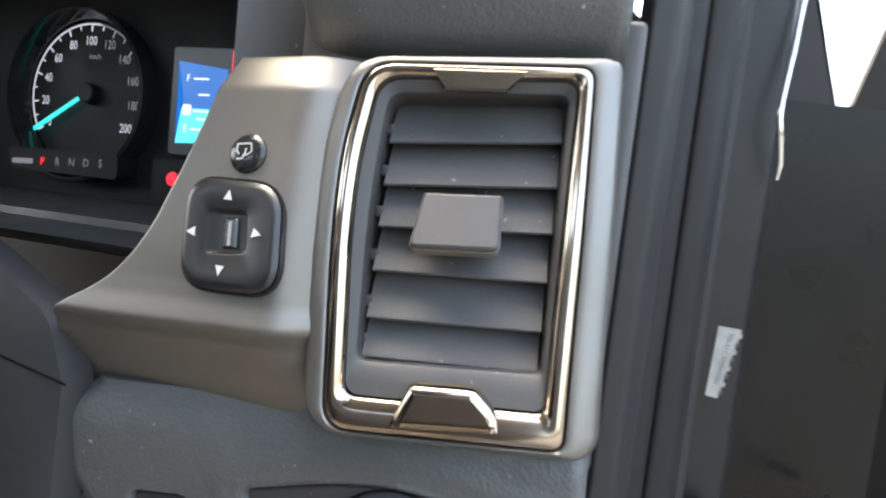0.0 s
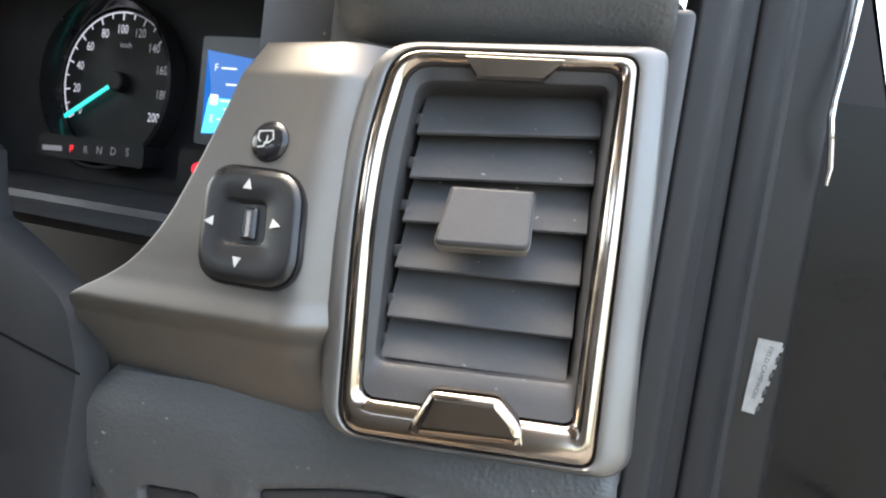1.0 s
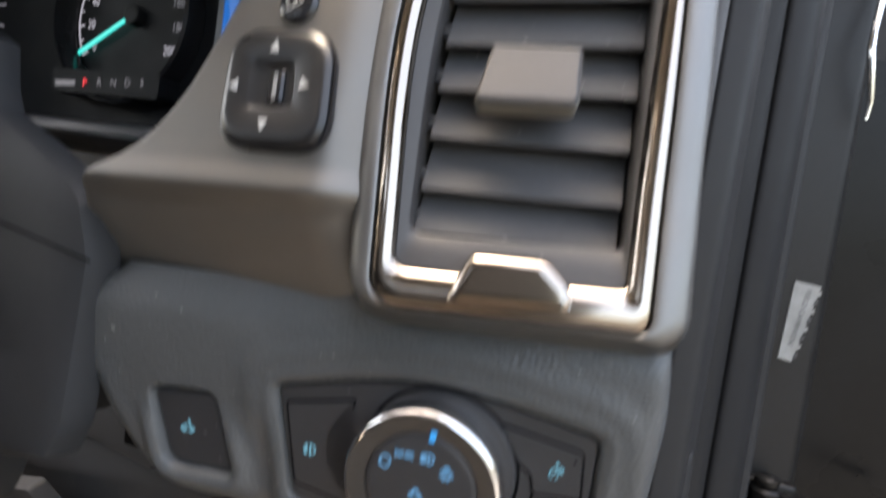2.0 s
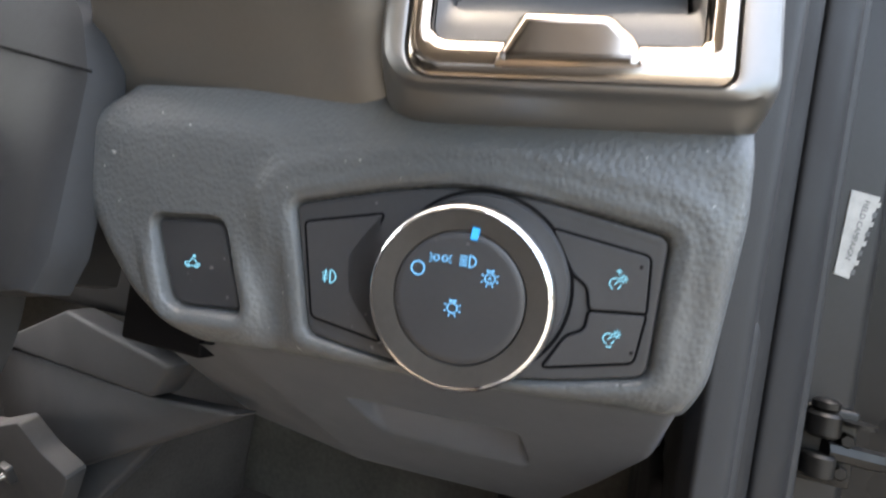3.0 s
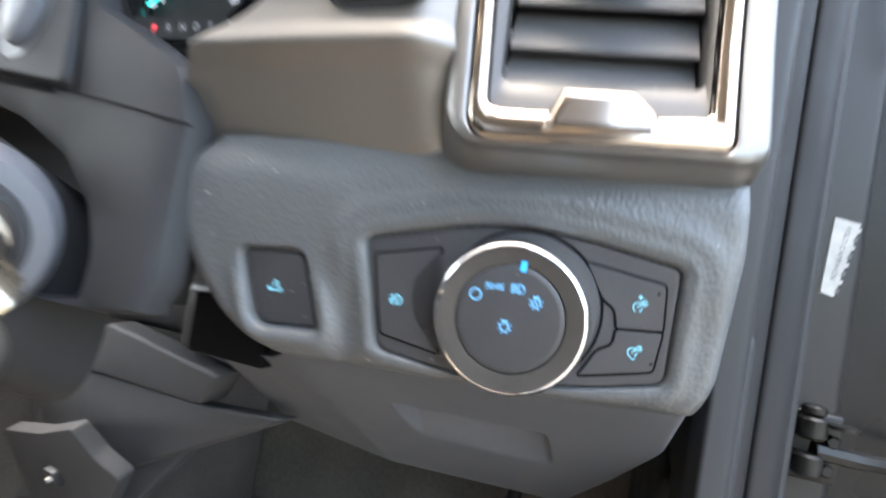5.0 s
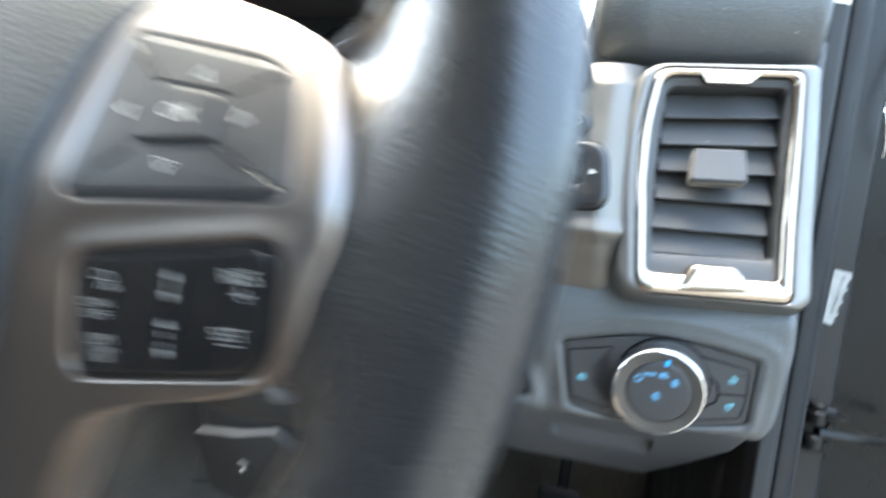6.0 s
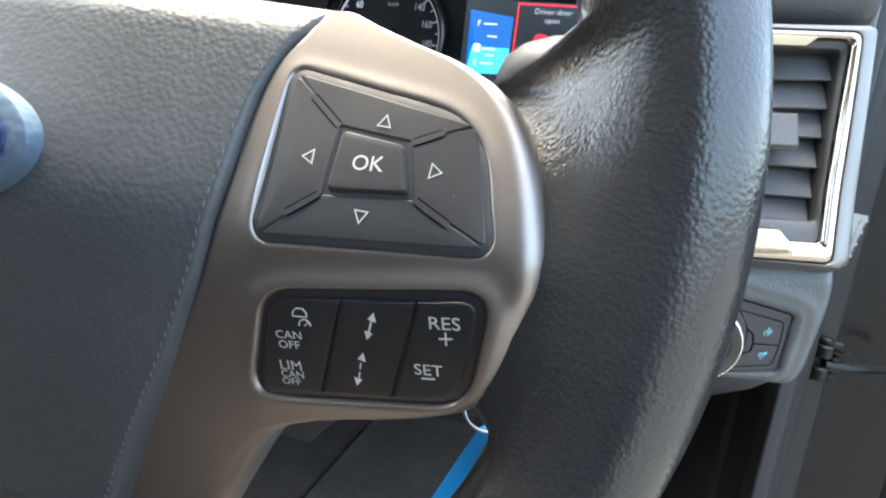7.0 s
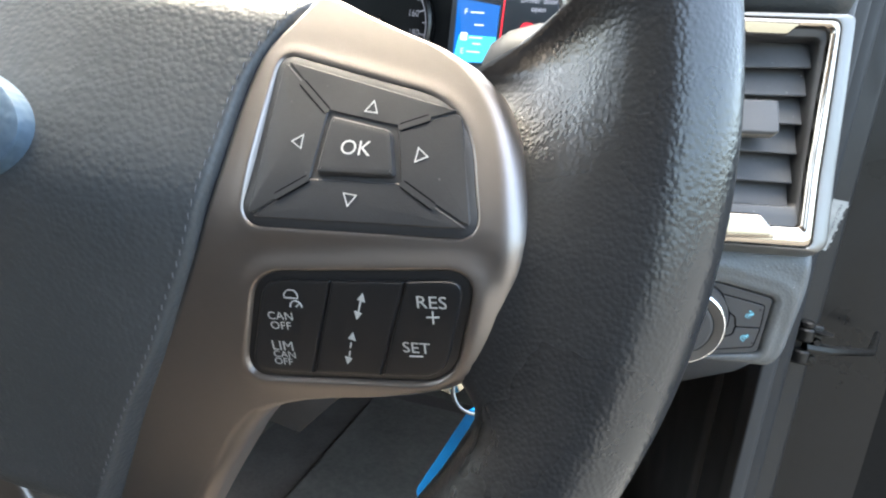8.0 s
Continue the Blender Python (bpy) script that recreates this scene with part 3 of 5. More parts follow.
# Torn sticker on the jamb, with a ragged right edge.
JB = Plane((0.1443, 0.4640, 1.1075), 24, 0)
sticker = thing("service_sticker", JB(0, -24, 0), "small white service sticker with black chequered edge on the jamb", "sticker")
part("paper", prism(JB, [(-8.6, 22.6), (-11, -21.5), (-2.6, -23.0), (7.4, 21.2)], -0.5, 0.5), PAPER, sticker)
for k in range(8):
    v0 = -21.0 + 5.2 * k
    u0 = -2.0 + 0.215 * (v0 + 21.0)
    part("edge_square", prism(JB, [(u0 - 0.6, v0), (u0 + 1.8, v0 + 0.3), (u0 + 2.4, v0 + 3.0), (u0, v0 + 2.7)], -0.3, 0.62), PAPER if k % 2 else BLACK_SOFT, sticker)
part("letters", writing(JB, "FIELD CAMPAIGN", -2.4, 2.5, 3.0, 0.65, -100, 0.95), BLACK_SOFT, sticker)

# Door check hinge low on the jamb.
hinge = thing("door_hinge", (0.138, 0.455, 0.985), "greasy dark steel door hinge on the jamb", "hinge")
part("leaf", box((0.124, 0.447, 0.982), (0.152, 0.457, 1.020), 0.002), GREASE, hinge)
for z in (0.986, 1.006):
    part("knuckle", tube([(0.136, 0.443, z), (0.136, 0.443, z + 0.0015), (0.136, 0.443, z + 0.0105), (0.136, 0.443, z + 0.012)], [0.006, 0.0075, 0.0075, 0.006], 20), GREASE, hinge)
part("pin_head", tube([(0.136, 0.443, 1.018), (0.136, 0.443, 1.020), (0.136, 0.443, 1.023), (0.136, 0.443, 1.0245)], [0.004, 0.0062, 0.0062, 0.004], 16), GREASE, hinge)
part("washer", tube([(0.150, 0.444, 1.014), (0.150, 0.444, 1.016)], 0.008, 18), GREASE, hinge)
part("arm", tube([(0.138, 0.444, 1.000), (0.160, 0.452, 0.998), (0.215, 0.500, 0.990), (0.262, 0.600, 0.984)], [0.005, 0.005, 0.0035, 0.003], 8), GREASE, hinge)
for x, z in ((0.146, 0.990), (0.147, 1.006)):
    part("bolt", tube([(x, 0.448, z), (x, 0.444, z), (x, 0.4425, z)], [0.0038, 0.0038, 0.0028], 6), GREASE, hinge)

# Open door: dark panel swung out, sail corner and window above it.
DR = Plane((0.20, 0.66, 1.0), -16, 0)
door = thing("door_1", (0.55, 0.56, 0.45), "open dark car door with its window frame", "door", kind="structure")
body_out = [(-5, -520), (900, -520), (900, 240), (120, 250), (70, 272), (38, 296), (14, 300), (-5, 270)]
part("door_panel", prism(DR, body_out, -50, 0, 6), BODY_PAINT, door)
sail = [(40, 290), (120, 244), (330, 246), (250, 620), (190, 660), (66, 378), (50, 312)]
part("sail_corner", prism(DR, sail, -30, -6, 3), RUBBER, door)
part("window_frame", prism(DR, [(190, 640), (250, 600), (900, 600), (900, 650), (230, 690)], -30, -6, 3), RUBBER, door)
part("edge_trim", tube([(0.1590, 0.470, 1.345), (0.1555, 0.463, 1.300), (0.1520, 0.458, 1.268), (0.1515, 0.456, 1.258), (0.1540, 0.458, 1.246), (0.1570, 0.462, 1.232), (0.1565, 0.462, 1.222)], [0.0016, 0.0018, 0.0018, 0.0019, 0.0018, 0.0016, 0.001], 8), BRIGHT_CHROME, jamb, "bright bare metal edge")

# Footwell and cabin shell; some unseen pieces are added to block light.
solid("floor", box((-1.45, -1.30, 0.58), (0.15, 0.92, 0.62), 0.0), CARPET, "worn dark grey cabin carpet", "floor", "structure")
solid("wall_front", box((-1.45, 0.92, 0.58), (0.15, 0.96, 1.255)), MAT_GREEN, "dark bulkhead at the end of the footwell", "wall", "structure")
# Unseen wall set close behind the camera to darken low light and reflections.
solid("wall_shade_rear", box((-1.45, -0.44, 0.62), (0.10, -0.38, 1.36), 0.01), TRIM_DARK, "unseen dark wall behind the camera, blocking low light", "wall", "structure")
solid("wall_side", box((-1.50, -1.34, 0.58), (-1.45, 0.96, 1.22)), TRIM_DARK, "dark far side wall of the cabin", "wall", "structure")
# Unseen roof; its front edge is placed to shape the light from above.
solid("ceiling", box((-1.50, -1.34, 1.78), (0.06, -0.04, 1.83), 0.01), LINER, "unseen light grey headlining, front edge set for the light", "ceiling", "structure")
for k, (xa, ya) in enumerate(((-1.48, -0.62), (-1.48, -1.32), (0.03, -1.32))):
    solid("pillar_%d" % (k + 1), box((xa - 0.04, ya - 0.05, 0.60), (xa + 0.06, ya + 0.06, 1.79), 0.01), TRIM_DARK, "dark cabin pillar", "pillar", "structure")
mat_floor = box((-0.40, 0.30, 0.6205), (0.04, 0.86, 0.632), 0.004)
solid("floor_mat", mat_floor, MAT_GREEN, "dusty olive-grey floor mat on the carpet", "floor mat")
pedal = thing("accelerator_pedal", (-0.06, 0.66, 0.632), "black rubber accelerator pedal on the footwell floor", "pedal")
part("pad", box((-0.09, 0.655, 0.66), (-0.035, 0.675, 0.80), 0.006), RUBBER, pedal)
part("arm", tube([(-0.062, 0.672, 0.634), (-0.062, 0.676, 0.72), (-0.062, 0.76, 0.90)], 0.008, 10), RUBBER, pedal)
# Block added to stop light reaching the footwell from the left.
solid("wall_shade_left", box((-0.66, -0.38, 0.60), (-0.52, 0.92, 0.98), 0.03), CARPET, "added carpet-brown block keeping light off the footwell", "console", "structure")
# Low block added along the opening to dim the floor.
solid("shade_block_1", box((0.055, -0.38, 0.60), (0.150, 0.386, 0.715), 0.012), TRIM_DARK, "added dark block keeping door light off the floor", "sill", "structure")
# Unseen wall added to cut light from the right rear and darken chrome reflections.
solid("wall_shade_right", box((0.06, -1.34, 0.58), (0.20, -0.36, 1.83), 0.01), TRIM_DARK, "unseen dark wall behind the door opening, blocking light", "wall", "structure")
gm = box((-600, -600, -0.05), (600, 600, 0.0))
solid("ground", gm, GROUND, "dark earthen ground around the vehicle", "ground", "structure")


# ---- air vent ----
vent = thing("air_vent", V(0, -66, -10), "tall air vent in smoked chrome frame, horizontal louvres", "air vent")
O = fillet([(-48.4, -69.2, 15), (49.4, -65.4, 9), (48.4, 0, 40), (45.6, 68.2, 5), (-49.8, 60.6, 15), (-58.0, 14, 40)], 8)
C = fillet([(-40.6, -67.8, 10), (38.2, -63.4, 5), (38.0, 0, 40), (36.2, 63.0, 6), (-42.6, 58.2, 11), (-48.6, 16, 40)], 8)
C1 = inset(C, 0.7)


def swollen(u, v, w=0.0):
    """The vent's front, its lower outer corner swelling towards the driver."""
    return V(u, v, w + 3.6 * float(step(np.array(-v), 15, 68)) * float(step(np.array(u), -70, 45)))


I = fillet([(-34.8, -55.6, 5), (30.6, -52.2, 3), (30.5, 0, 40), (30.8, 58.0, 5), (-36.6, 53.4, 8), (-41.4, 14, 36)], 8)
OP = fillet([(-32.8, -44.4, 5), (29.3, -40.6, 3), (28.7, 0, 30), (28.2, 53.6, 4), (-33.4, 48.8, 6), (-35.4, 12, 30)], 8)
O2 = np.c_[O[:, 0] - 2.0 * step(-O[:, 0], 40, 52), O[:, 1] - 7.0 * step(-O[:, 1], 40, 64)]
part("surround", loft(swollen, [(O2, -34), (blend(O2, O, 0.15), -22), (blend(O2, O, 0.75), -9.5), (O, -6.2), (inset(O, 0.9), -3.6), (blend(O, C, 0.28), -1.0), (blend(O, C, 0.6), 0.2), (blend(O, C, 0.9), 0.5), (C, 0.1), (inset(C, 0.3), -3)], False, False), SATIN_SILVER, vent, "satin silver painted surround")
part("chrome_frame", loft(swollen, [(C1, -3), (C1, -0.5), (blend(C1, I, 0.05), 0.3), (blend(C1, I, 0.14), 0.9), (blend(C1, I, 0.28), 1.2), (blend(C1, I, 0.55), 1.05), (blend(C1, I, 0.8), 0.35), (blend(C1, I, 0.94), -0.9), (I, -6)], False, False), CHROME, vent, "smoked chrome inner frame")
part("inner_frame", loft(swollen, [(inset(I, 0.02), -3.0), (blend(I, OP, 0.4), -3.5), (blend(I, OP, 0.85), -4.4), (blend(I, OP, 0.96), -5.4), (OP, -8), (OP, -45)], False, True), VENT_DARK, vent, "matt charcoal inner frame")
TT = V.turned(-2, 55, 0.2, -12)
top_tab = np.array([(-16.4, 2.4), (-12.2, -4.6), (9.4, -3.4), (15.0, 3.8)])
part("top_clasp", loft(TT, [(top_tab, -6), (top_tab, 0.2), (inset(top_tab, 0.9), 1.3)], False, True), CHROME, vent)
BT = V.turned(-1.5, -56.4, 2.2, -2)
low_tab = fillet([(-15.6, -6.2, 0.8), (18.4, -3.8, 0.8), (16.2, 2.2, 1.5), (9.6, 8.0, 1.5), (-10.6, 6.8, 1.2), (-13.6, -0.6, 1.2)], 2)
part("lower_clasp", loft(BT, [(inset(low_tab, -1.2), -6), (inset(low_tab, -0.8), 0.8), (low_tab, 1.8), (inset(low_tab, 1.2), 2.5), (inset(low_tab, 2.4), 2.7)], False, True), CHROME, vent)


def slat(vl, vr):
    sec = [(-8.6, 0.2), (-8.8, 0.9), (-9.3, 1.3), (-16.4, 17.4), (-17.8, 17.0), (-10.4, -0.3), (-9.2, -0.4)]
    bm = bmesh.new()
    rows = []
    for u, base in ((-32.4, vl + 0.15), (-2.5, (vl + vr) / 2), (28.0, vr)):
        rows.append([bm.verts.new(V(u, base + dv, w)) for w, dv in sec])
    for a, b in zip(rows, rows[1:]):
        for i in range(len(sec)):
            j = (i + 1) % len(sec)
            bm.faces.new((a[i], a[j], b[j], b[i]))
    bm.faces.new(rows[0][::-1])
    bm.faces.new(rows[-1])
    return bm


LEFT_V = (32.6, 17.2, 2.2, -13.4, -30.0, -43.6)
RIGHT_V = (38.4, 22.5, 6.3, -10.6, -27.4, -41.0)
for vl, vr in zip(LEFT_V, RIGHT_V):
    one = part("slat", slat(vl, vr), SLAT_GREY, vent)
    part("pivot", box((-0.0015, -0.003, -0.002), (0.0015, 0.003, 0.002), 0.0005), VENT_DARK, one).location = V(-32.8, vl + 6, -14)
TB = V.turned(-3.8, 5.0, 0.6, 15)
tab_out = fillet([(-15.2, -10.6, 3.0), (14.4, -8.4, 3.0), (13.6, 11.4, 1.2), (-12.8, 9.6, 1.2)], 5)
tab = part("slider_tab", loft(TB, [(tab_out, -5.5), (tab_out, -2.4), (inset(tab_out, -0.3), -1.8), (inset(tab_out, -0.3), -0.5), (inset(tab_out, 0.2), -0.1)], True, True), mat("grey worn tab edge", (0.15, 0.14, 0.12), 0.38), vent, "grey rounded slider tab")
part("pad", loft(TB, [(tab_out, -0.1), (inset(tab_out, -0.1), 0.9), (inset(tab_out, 0.4), 1.7), (inset(tab_out, 1.2), 2.1)], True, True), VENT_DARK, tab, "dark rubbery face")

# ---- mirror controls ----
mirror = thing("mirror_switch", M(4, -32, 0), "black square mirror control with four white arrows", "switch")
PADO = fillet([(-19.4, 5.6, 12), (-13.8, -33.4, 12), (24.6, -32.0, 12), (18.6, 5.8, 12)], 8)
HOLE = fillet([(-8.4, -5.6, 3), (-5.8, -21.0, 3), (10.2, -19.4, 3), (7.6, -5.0, 3)], 8)
CUP = fillet([(-2.8, -6.6, 1), (-1.2, -19.8, 1), (9.2, -18.6, 2), (6.8, -6.0, 2)], 8)
part("rim", loft(M, [(inset(PADO, -0.8), -1), (inset(PADO, -0.8), 0.4), (PADO, 0.6), (inset(PADO, 0.4), 0.2)], False, False), BLACK_GLOSS, mirror)
part("pad", loft(M, [(inset(PADO, 0.3), -1), (inset(PADO, 0.3), 1.4), (inset(PADO, 1.4), 2.6), (inset(PADO, 3.2), 3.1), (blend(PADO, HOLE, 0.55), 2.6), (blend(PADO, HOLE, 0.95), 2.2), (HOLE, 1.9), (CUP, 0.35)], False, True), PAD_BLACK, mirror, "soft black square rocker")
KNB = fillet([(-1.0, -7.8, 1), (0.3, -18.6, 1), (5.8, -18.0, 1), (4.2, -7.6, 1)], 5)
part("selector", loft(M, [(KNB, 0.2), (KNB, 1.3), (inset(KNB, 0.7), 1.9)], False, True), BLACK_GLOSS, mirror)
part("selector_mark", stroke(M, [(1.8, -9.4), (2.9, -16.9)], 1.3, 2.05), mat("grey print", (0.25, 0.25, 0.25), 0.5), mirror)


def arrow_mark(S, u, v, turn, a=2.6, b=3.0, w=3.3, hollow=False):
    c, s = math.cos(radians(turn)), math.sin(radians(turn))
    tri = [(x * c - y * s + u, x * s + y * c + v) for x, y in ((-a / 2, -b / 2), (a / 2, -b / 2), (0, b / 2))]
    if hollow:
        return stroke(S, tri, 0.42, w, True)
    return prism(S, tri, w - 0.3, w)


for u, v, t in ((-0.4, -0.2, 0), (-12.2, -14.3, 98), (13.5, -12.3, 262), (2.2, -26.2, 180)):
    part("arrow", arrow_mark(M, u, v, t, 3.3, 3.4, 3.2), MARK_WHITE, mirror, "white printed arrow")
fold = thing("mirror_fold_button", M(2, 8, 0), "round glossy black mirror folding button", "button")
FC = circle(2, 15.5, 7.2, 48)
part("cap", loft(M, [(FC, -1), (FC, 0.6), (circle(2, 15.5, 6.6, 48), 1.6), (circle(2, 15.5, 5, 48), 2.3), (circle(2, 15.5, 2.5, 48), 2.7)], False, True), BLACK_GLOSS, fold)
FS = M.turned(2, 15.5, 0.0)
icon = stroke(FS, [(-3.4, 2.6), (1.8, 3.2), (2.6, 0.4), (1.0, -1.0), (-0.6, -1.2)], 0.5, 2.75)
icon = stroke(FS, [(-3.4, 2.6), (-3.4, 0.2), (-2.2, -0.8)], 0.5, 2.75, False, icon)
icon = stroke(FS, [(-2.6, -2.8), (-0.6, -2.4), (0.2, -0.6), (0.2, 1.2)], 0.5, 2.75, False, icon)
part("icon", icon, MARK_WHITE, fold)

# ---- light switch ----
lights = thing("light_switch", L(0, -26, -4), "headlight switch with chrome-ringed rotary knob and lit legends", "light switch")
part("backplate", loft(L, [(inset(TRIM, 0.5), -6), (inset(TRIM, 0.5), -1.2), (inset(TRIM, 0.9), -0.7), (inset(TRIM, 1.8), -0.55), (inset(TRIM, 2.8), -0.7)], False, True), SWITCH_GREY, lights, "matt black switch plate")
KC = (1.6, -5.1)


def button(name, corners, mats, parent, h=-0.12, label=""):
    o = fillet(corners, 4)
    part("groove", stroke(L, inset(o, -0.3), 0.9, -0.42, True), GROOVE, parent)
    return part(name, loft(L, [(o, -3), (o, h - 0.35), (inset(o, 0.12), h - 0.08), (inset(o, 0.3), h)], False, True), mats, parent, label)


def legend(S, items, w, material, parent, name="icon", label=""):
    bm = None
    for pts, wd, closed in items:
        bm = stroke(S, pts, wd * 0.6, w, closed, bm)
    return part(name, bm, material, parent, label)


def ring_pts(u, v, r, n=20, a0=0, a1=360):
    return [(u + r * math.cos(radians(a0 + (a1 - a0) * k / n)), v + r * math.sin(radians(a0 + (a1 - a0) * k / n))) for k in range(n if a1 - a0 == 360 else n + 1)]


fogb = button("fog_button", [(-47.5, 10.0, 1.2), (-43.8, -17.2, 1.5), (-22.6, -21.6, 0.8), (-27.4, -12.8, 0.7), (-32.4, -9.4, 0.9), (-33.0, 2.4, 0.9), (-28.4, 4.6, 0.7), (-24.0, 14.2, 0.8)], SWITCH_GREY, lights, label="black fog lamp button")
FG = L.turned(-39, -4.9, 0)
legend(FG, [(ring_pts(0.3, 0, 1.8, 10, -90, 90) + [(0.3, 1.8)], 0.42, False), ([(0.3, -1.8), (0.3, 1.8)], 0.42, False)] +
       [([(-0.4, y + 0.2), (-2.1, y - 0.2)], 0.38, False) for y in (1.1, 0.1, -0.9)] + [([(-1.2, 1.9), (-1.0, 0.7), (-1.5, -0.5), (-1.2, -1.8)], 0.36, False)], 0.12, ICON_CYAN, fogb)
up = button("brighter_button", [(23.6, 14.4, 0.8), (29.7, 3.3, 1.5), (33.6, 0.9, 2), (34.6, -5.2, 1), (48.2, -4.5, 0.8), (47.9, 9.6, 1.5)], SWITCH_GREY, lights, label="black panel brightness button")
down = button("dimmer_button", [(34.5, -6.0, 1), (34.1, -11.0, 2), (29.3, -13.2, 1.5), (24.2, -22.0, 0.8), (46.4, -17.6, 1.5), (48.2, -5.3, 0.8)], SWITCH_GREY, lights, label="black panel dimming button")
for par, cu_, cv_, plus in ((up, 40.9, 2.6, True), (down, 40.7, -11.8, False)):
    B = L.turned(cu_, cv_, 0)
    it = [(ring_pts(-1.0, -0.6, 2.0, 12, 60, 250), 0.42, False), (ring_pts(-1.0, -0.6, 2.0, 4, 300, 350), 0.42, False), ([(-1.2, -0.8), (0.3, 0.6)], 0.38, False), (ring_pts(1.7, 1.4, 0.75, 10), 0.36, True)]
    it += [([(1.7 + 1.1 * math.cos(a), 1.4 + 1.1 * math.sin(a)), (1.7 + 1.6 * math.cos(a), 1.4 + 1.6 * math.sin(a))], 0.3, False) for a in (k * math.pi / 4 for k in range(8))]
    it += [([(-1.0, 3.9), (1.0, 3.9)], 0.4, False), ([(0, 2.9), (0, 4.9)], 0.4, False)] if plus else [([(-1.6, -3.6), (0.2, -3.6)], 0.4, False)]
    it = [([(0.70 * a, 0.70 * b) for a, b in pts], wd, cl_) for pts, wd, cl_ in it]
    legend(B, it, 0.12, ICON_CYAN, par)
    part("dimple", loft(L, [(circle(cu_ + 5.2, cv_ + (4.4 if plus else -3.4), 0.7, 16), -0.5), (circle(cu_ + 5.2, cv_ + (4.4 if plus else -3.4), 0.4, 16), 0.1)], False, True), BLACK_GLOSS, par)
KB = (KC[0] + 3.0, KC[1] + 3.0)
part("collar", loft(L, [(circle(*KB, 24.8), -4), (circle(*KB, 24.5), 0.6), (circle(*KB, 23.8), 1.4), (circle(*KB, 18), 1.6)], False, False), SWITCH_GREY, lights, "dark collar behind the knob")
part("groove", stroke(L, circle(*KB, 25.2), 0.9, -0.40, True), GROOVE, lights)
knob = part("knob_ring", loft(L, [(circle(*KC, 23.2), 0), (circle(*KC, 24.8), 2.5), (circle(*KC, 25.1), 5.5), (circle(*KC, 24.9), 7.6), (circle(*KC, 24.4), 9.2), (circle(*KC, 23.8), 10.0), (circle(*KC, 23.1), 10.3)], False, False), BRIGHT_CHROME, lights, "bright chrome knob ring")
part("bevel", loft(L, [(circle(*KC, 23.3), 10.15), (circle(*KC, 22.7), 10.1), (circle(*KC, 17.7), 9.2), (circle(*KC, 17.4), 8.6)], False, False), PIANO_RING, knob, "dark brushed bevel")
part("face", loft(L, [(circle(*KC, 17.3), 7), (circle(*KC, 17.2), 9.0), (circle(*KC, 16.7), 9.4), (circle(*KC, 15.4), 9.5)], False, True), SWITCH_GREY, knob, "matt black knob face")
part("marker", prism(L, [(3.6, 10.6), (4.1, 13.6), (5.9, 13.3), (5.4, 10.3)][::-1], 9.0, 9.9), BAR_BLUE, knob, "blue lit marker bar")
KI = L.turned(0, 0, 9.6)
legend(KI, [(ring_pts(-9.6, 1.8, 1.75, 24), 0.5, True)], 0.2, ICON_BLUE, knob)
pk = []
for sgn in (-1, 1):
    x0 = -3.7 + sgn * 1.1
    pk.append((ring_pts(x0, 4.9, 0.72, 14), 0.4, True))
    pk += [([(x0 + sgn * 1.1, 4.9 + dy), (x0 + sgn * 1.8, 4.9 + dy * 1.8)], 0.34, False) for dy in (-0.6, 0.0, 0.6)]
legend(KI, pk, 0.2, ICON_BLUE, knob)
hd = [([(a, 4.8 + (b - 4.8) * 0.85) for a, b in ring_pts(3.9, 4.8, 1.7, 10, -90, 90)], 0.44, False), ([(3.9, 3.35), (3.9, 6.25)], 0.44, False)] + [([(3.3, y), (1.4, y - 0.12)], 0.36, False) for y in (6.1, 5.5, 4.9, 4.3, 3.7)]
legend(KI, hd, 0.2, ICON_BLUE, knob)
for cx, cy, auto in ((9.5, 1.0, True), (0.4, -7.6, False)):
    it = [(ring_pts(cx, cy, 1.3, 18), 0.42, True)]
    it += [([(cx + 1.7 * math.cos(a), cy + 1.7 * math.sin(a)), (cx + 2.35 * math.cos(a), cy + 2.35 * math.sin(a))], 0.38, False) for a in (radians(22.5 + 45 * k) for k in range(8))]
    it += [([(cx - 0.7, cy + 1.9), (cx + 0.7, cy + 1.9)], 0.5, False)]
    legend(KI, it, 0.2, ICON_BLUE, knob)
    if auto:
        part("letter", writing(KI, "A", cx, cy, 1.2, 0.25, -4), ICON_BLUE, knob)

# ---- headlamp levelling button ----
lev = thing("levelling_button", L(-85, -20, -4), "black headlamp levelling button with a lit pictogram", "button")
part("cap", loft(L, [(inset(LEVEL, 0.8), -7), (inset(LEVEL, 0.8), -2.8), (inset(LEVEL, 1.5), -1.9), (inset(LEVEL, 2.6), -1.7)], False, True), BLACK_SOFT, lev)
LI = L.turned(-86.4, -6.4, -1.7)
legend(LI, [([(-1.0, -0.75), (1.0, -0.75)], 0.36, False), ([(-2.0, -0.7), (-2.7, -0.5), (-2.5, 0.35), (-1.0, 0.45), (-0.4, 1.4), (0.9, 1.4), (1.5, 0.4), (2.5, 0.2), (2.7, -0.5), (2.0, -0.7)], 0.36, False),
            (ring_pts(-1.5, -0.75, 0.5, 12), 0.36, True), (ring_pts(1.5, -0.75, 0.5, 12), 0.36, True),
            ([(0.0, 1.9), (0.9, 2.7)], 0.36, False), ([(0.1, 2.8), (0.9, 2.7), (0.9, 1.9)], 0.36, False)], 0.2, ICON_CYAN, lev)

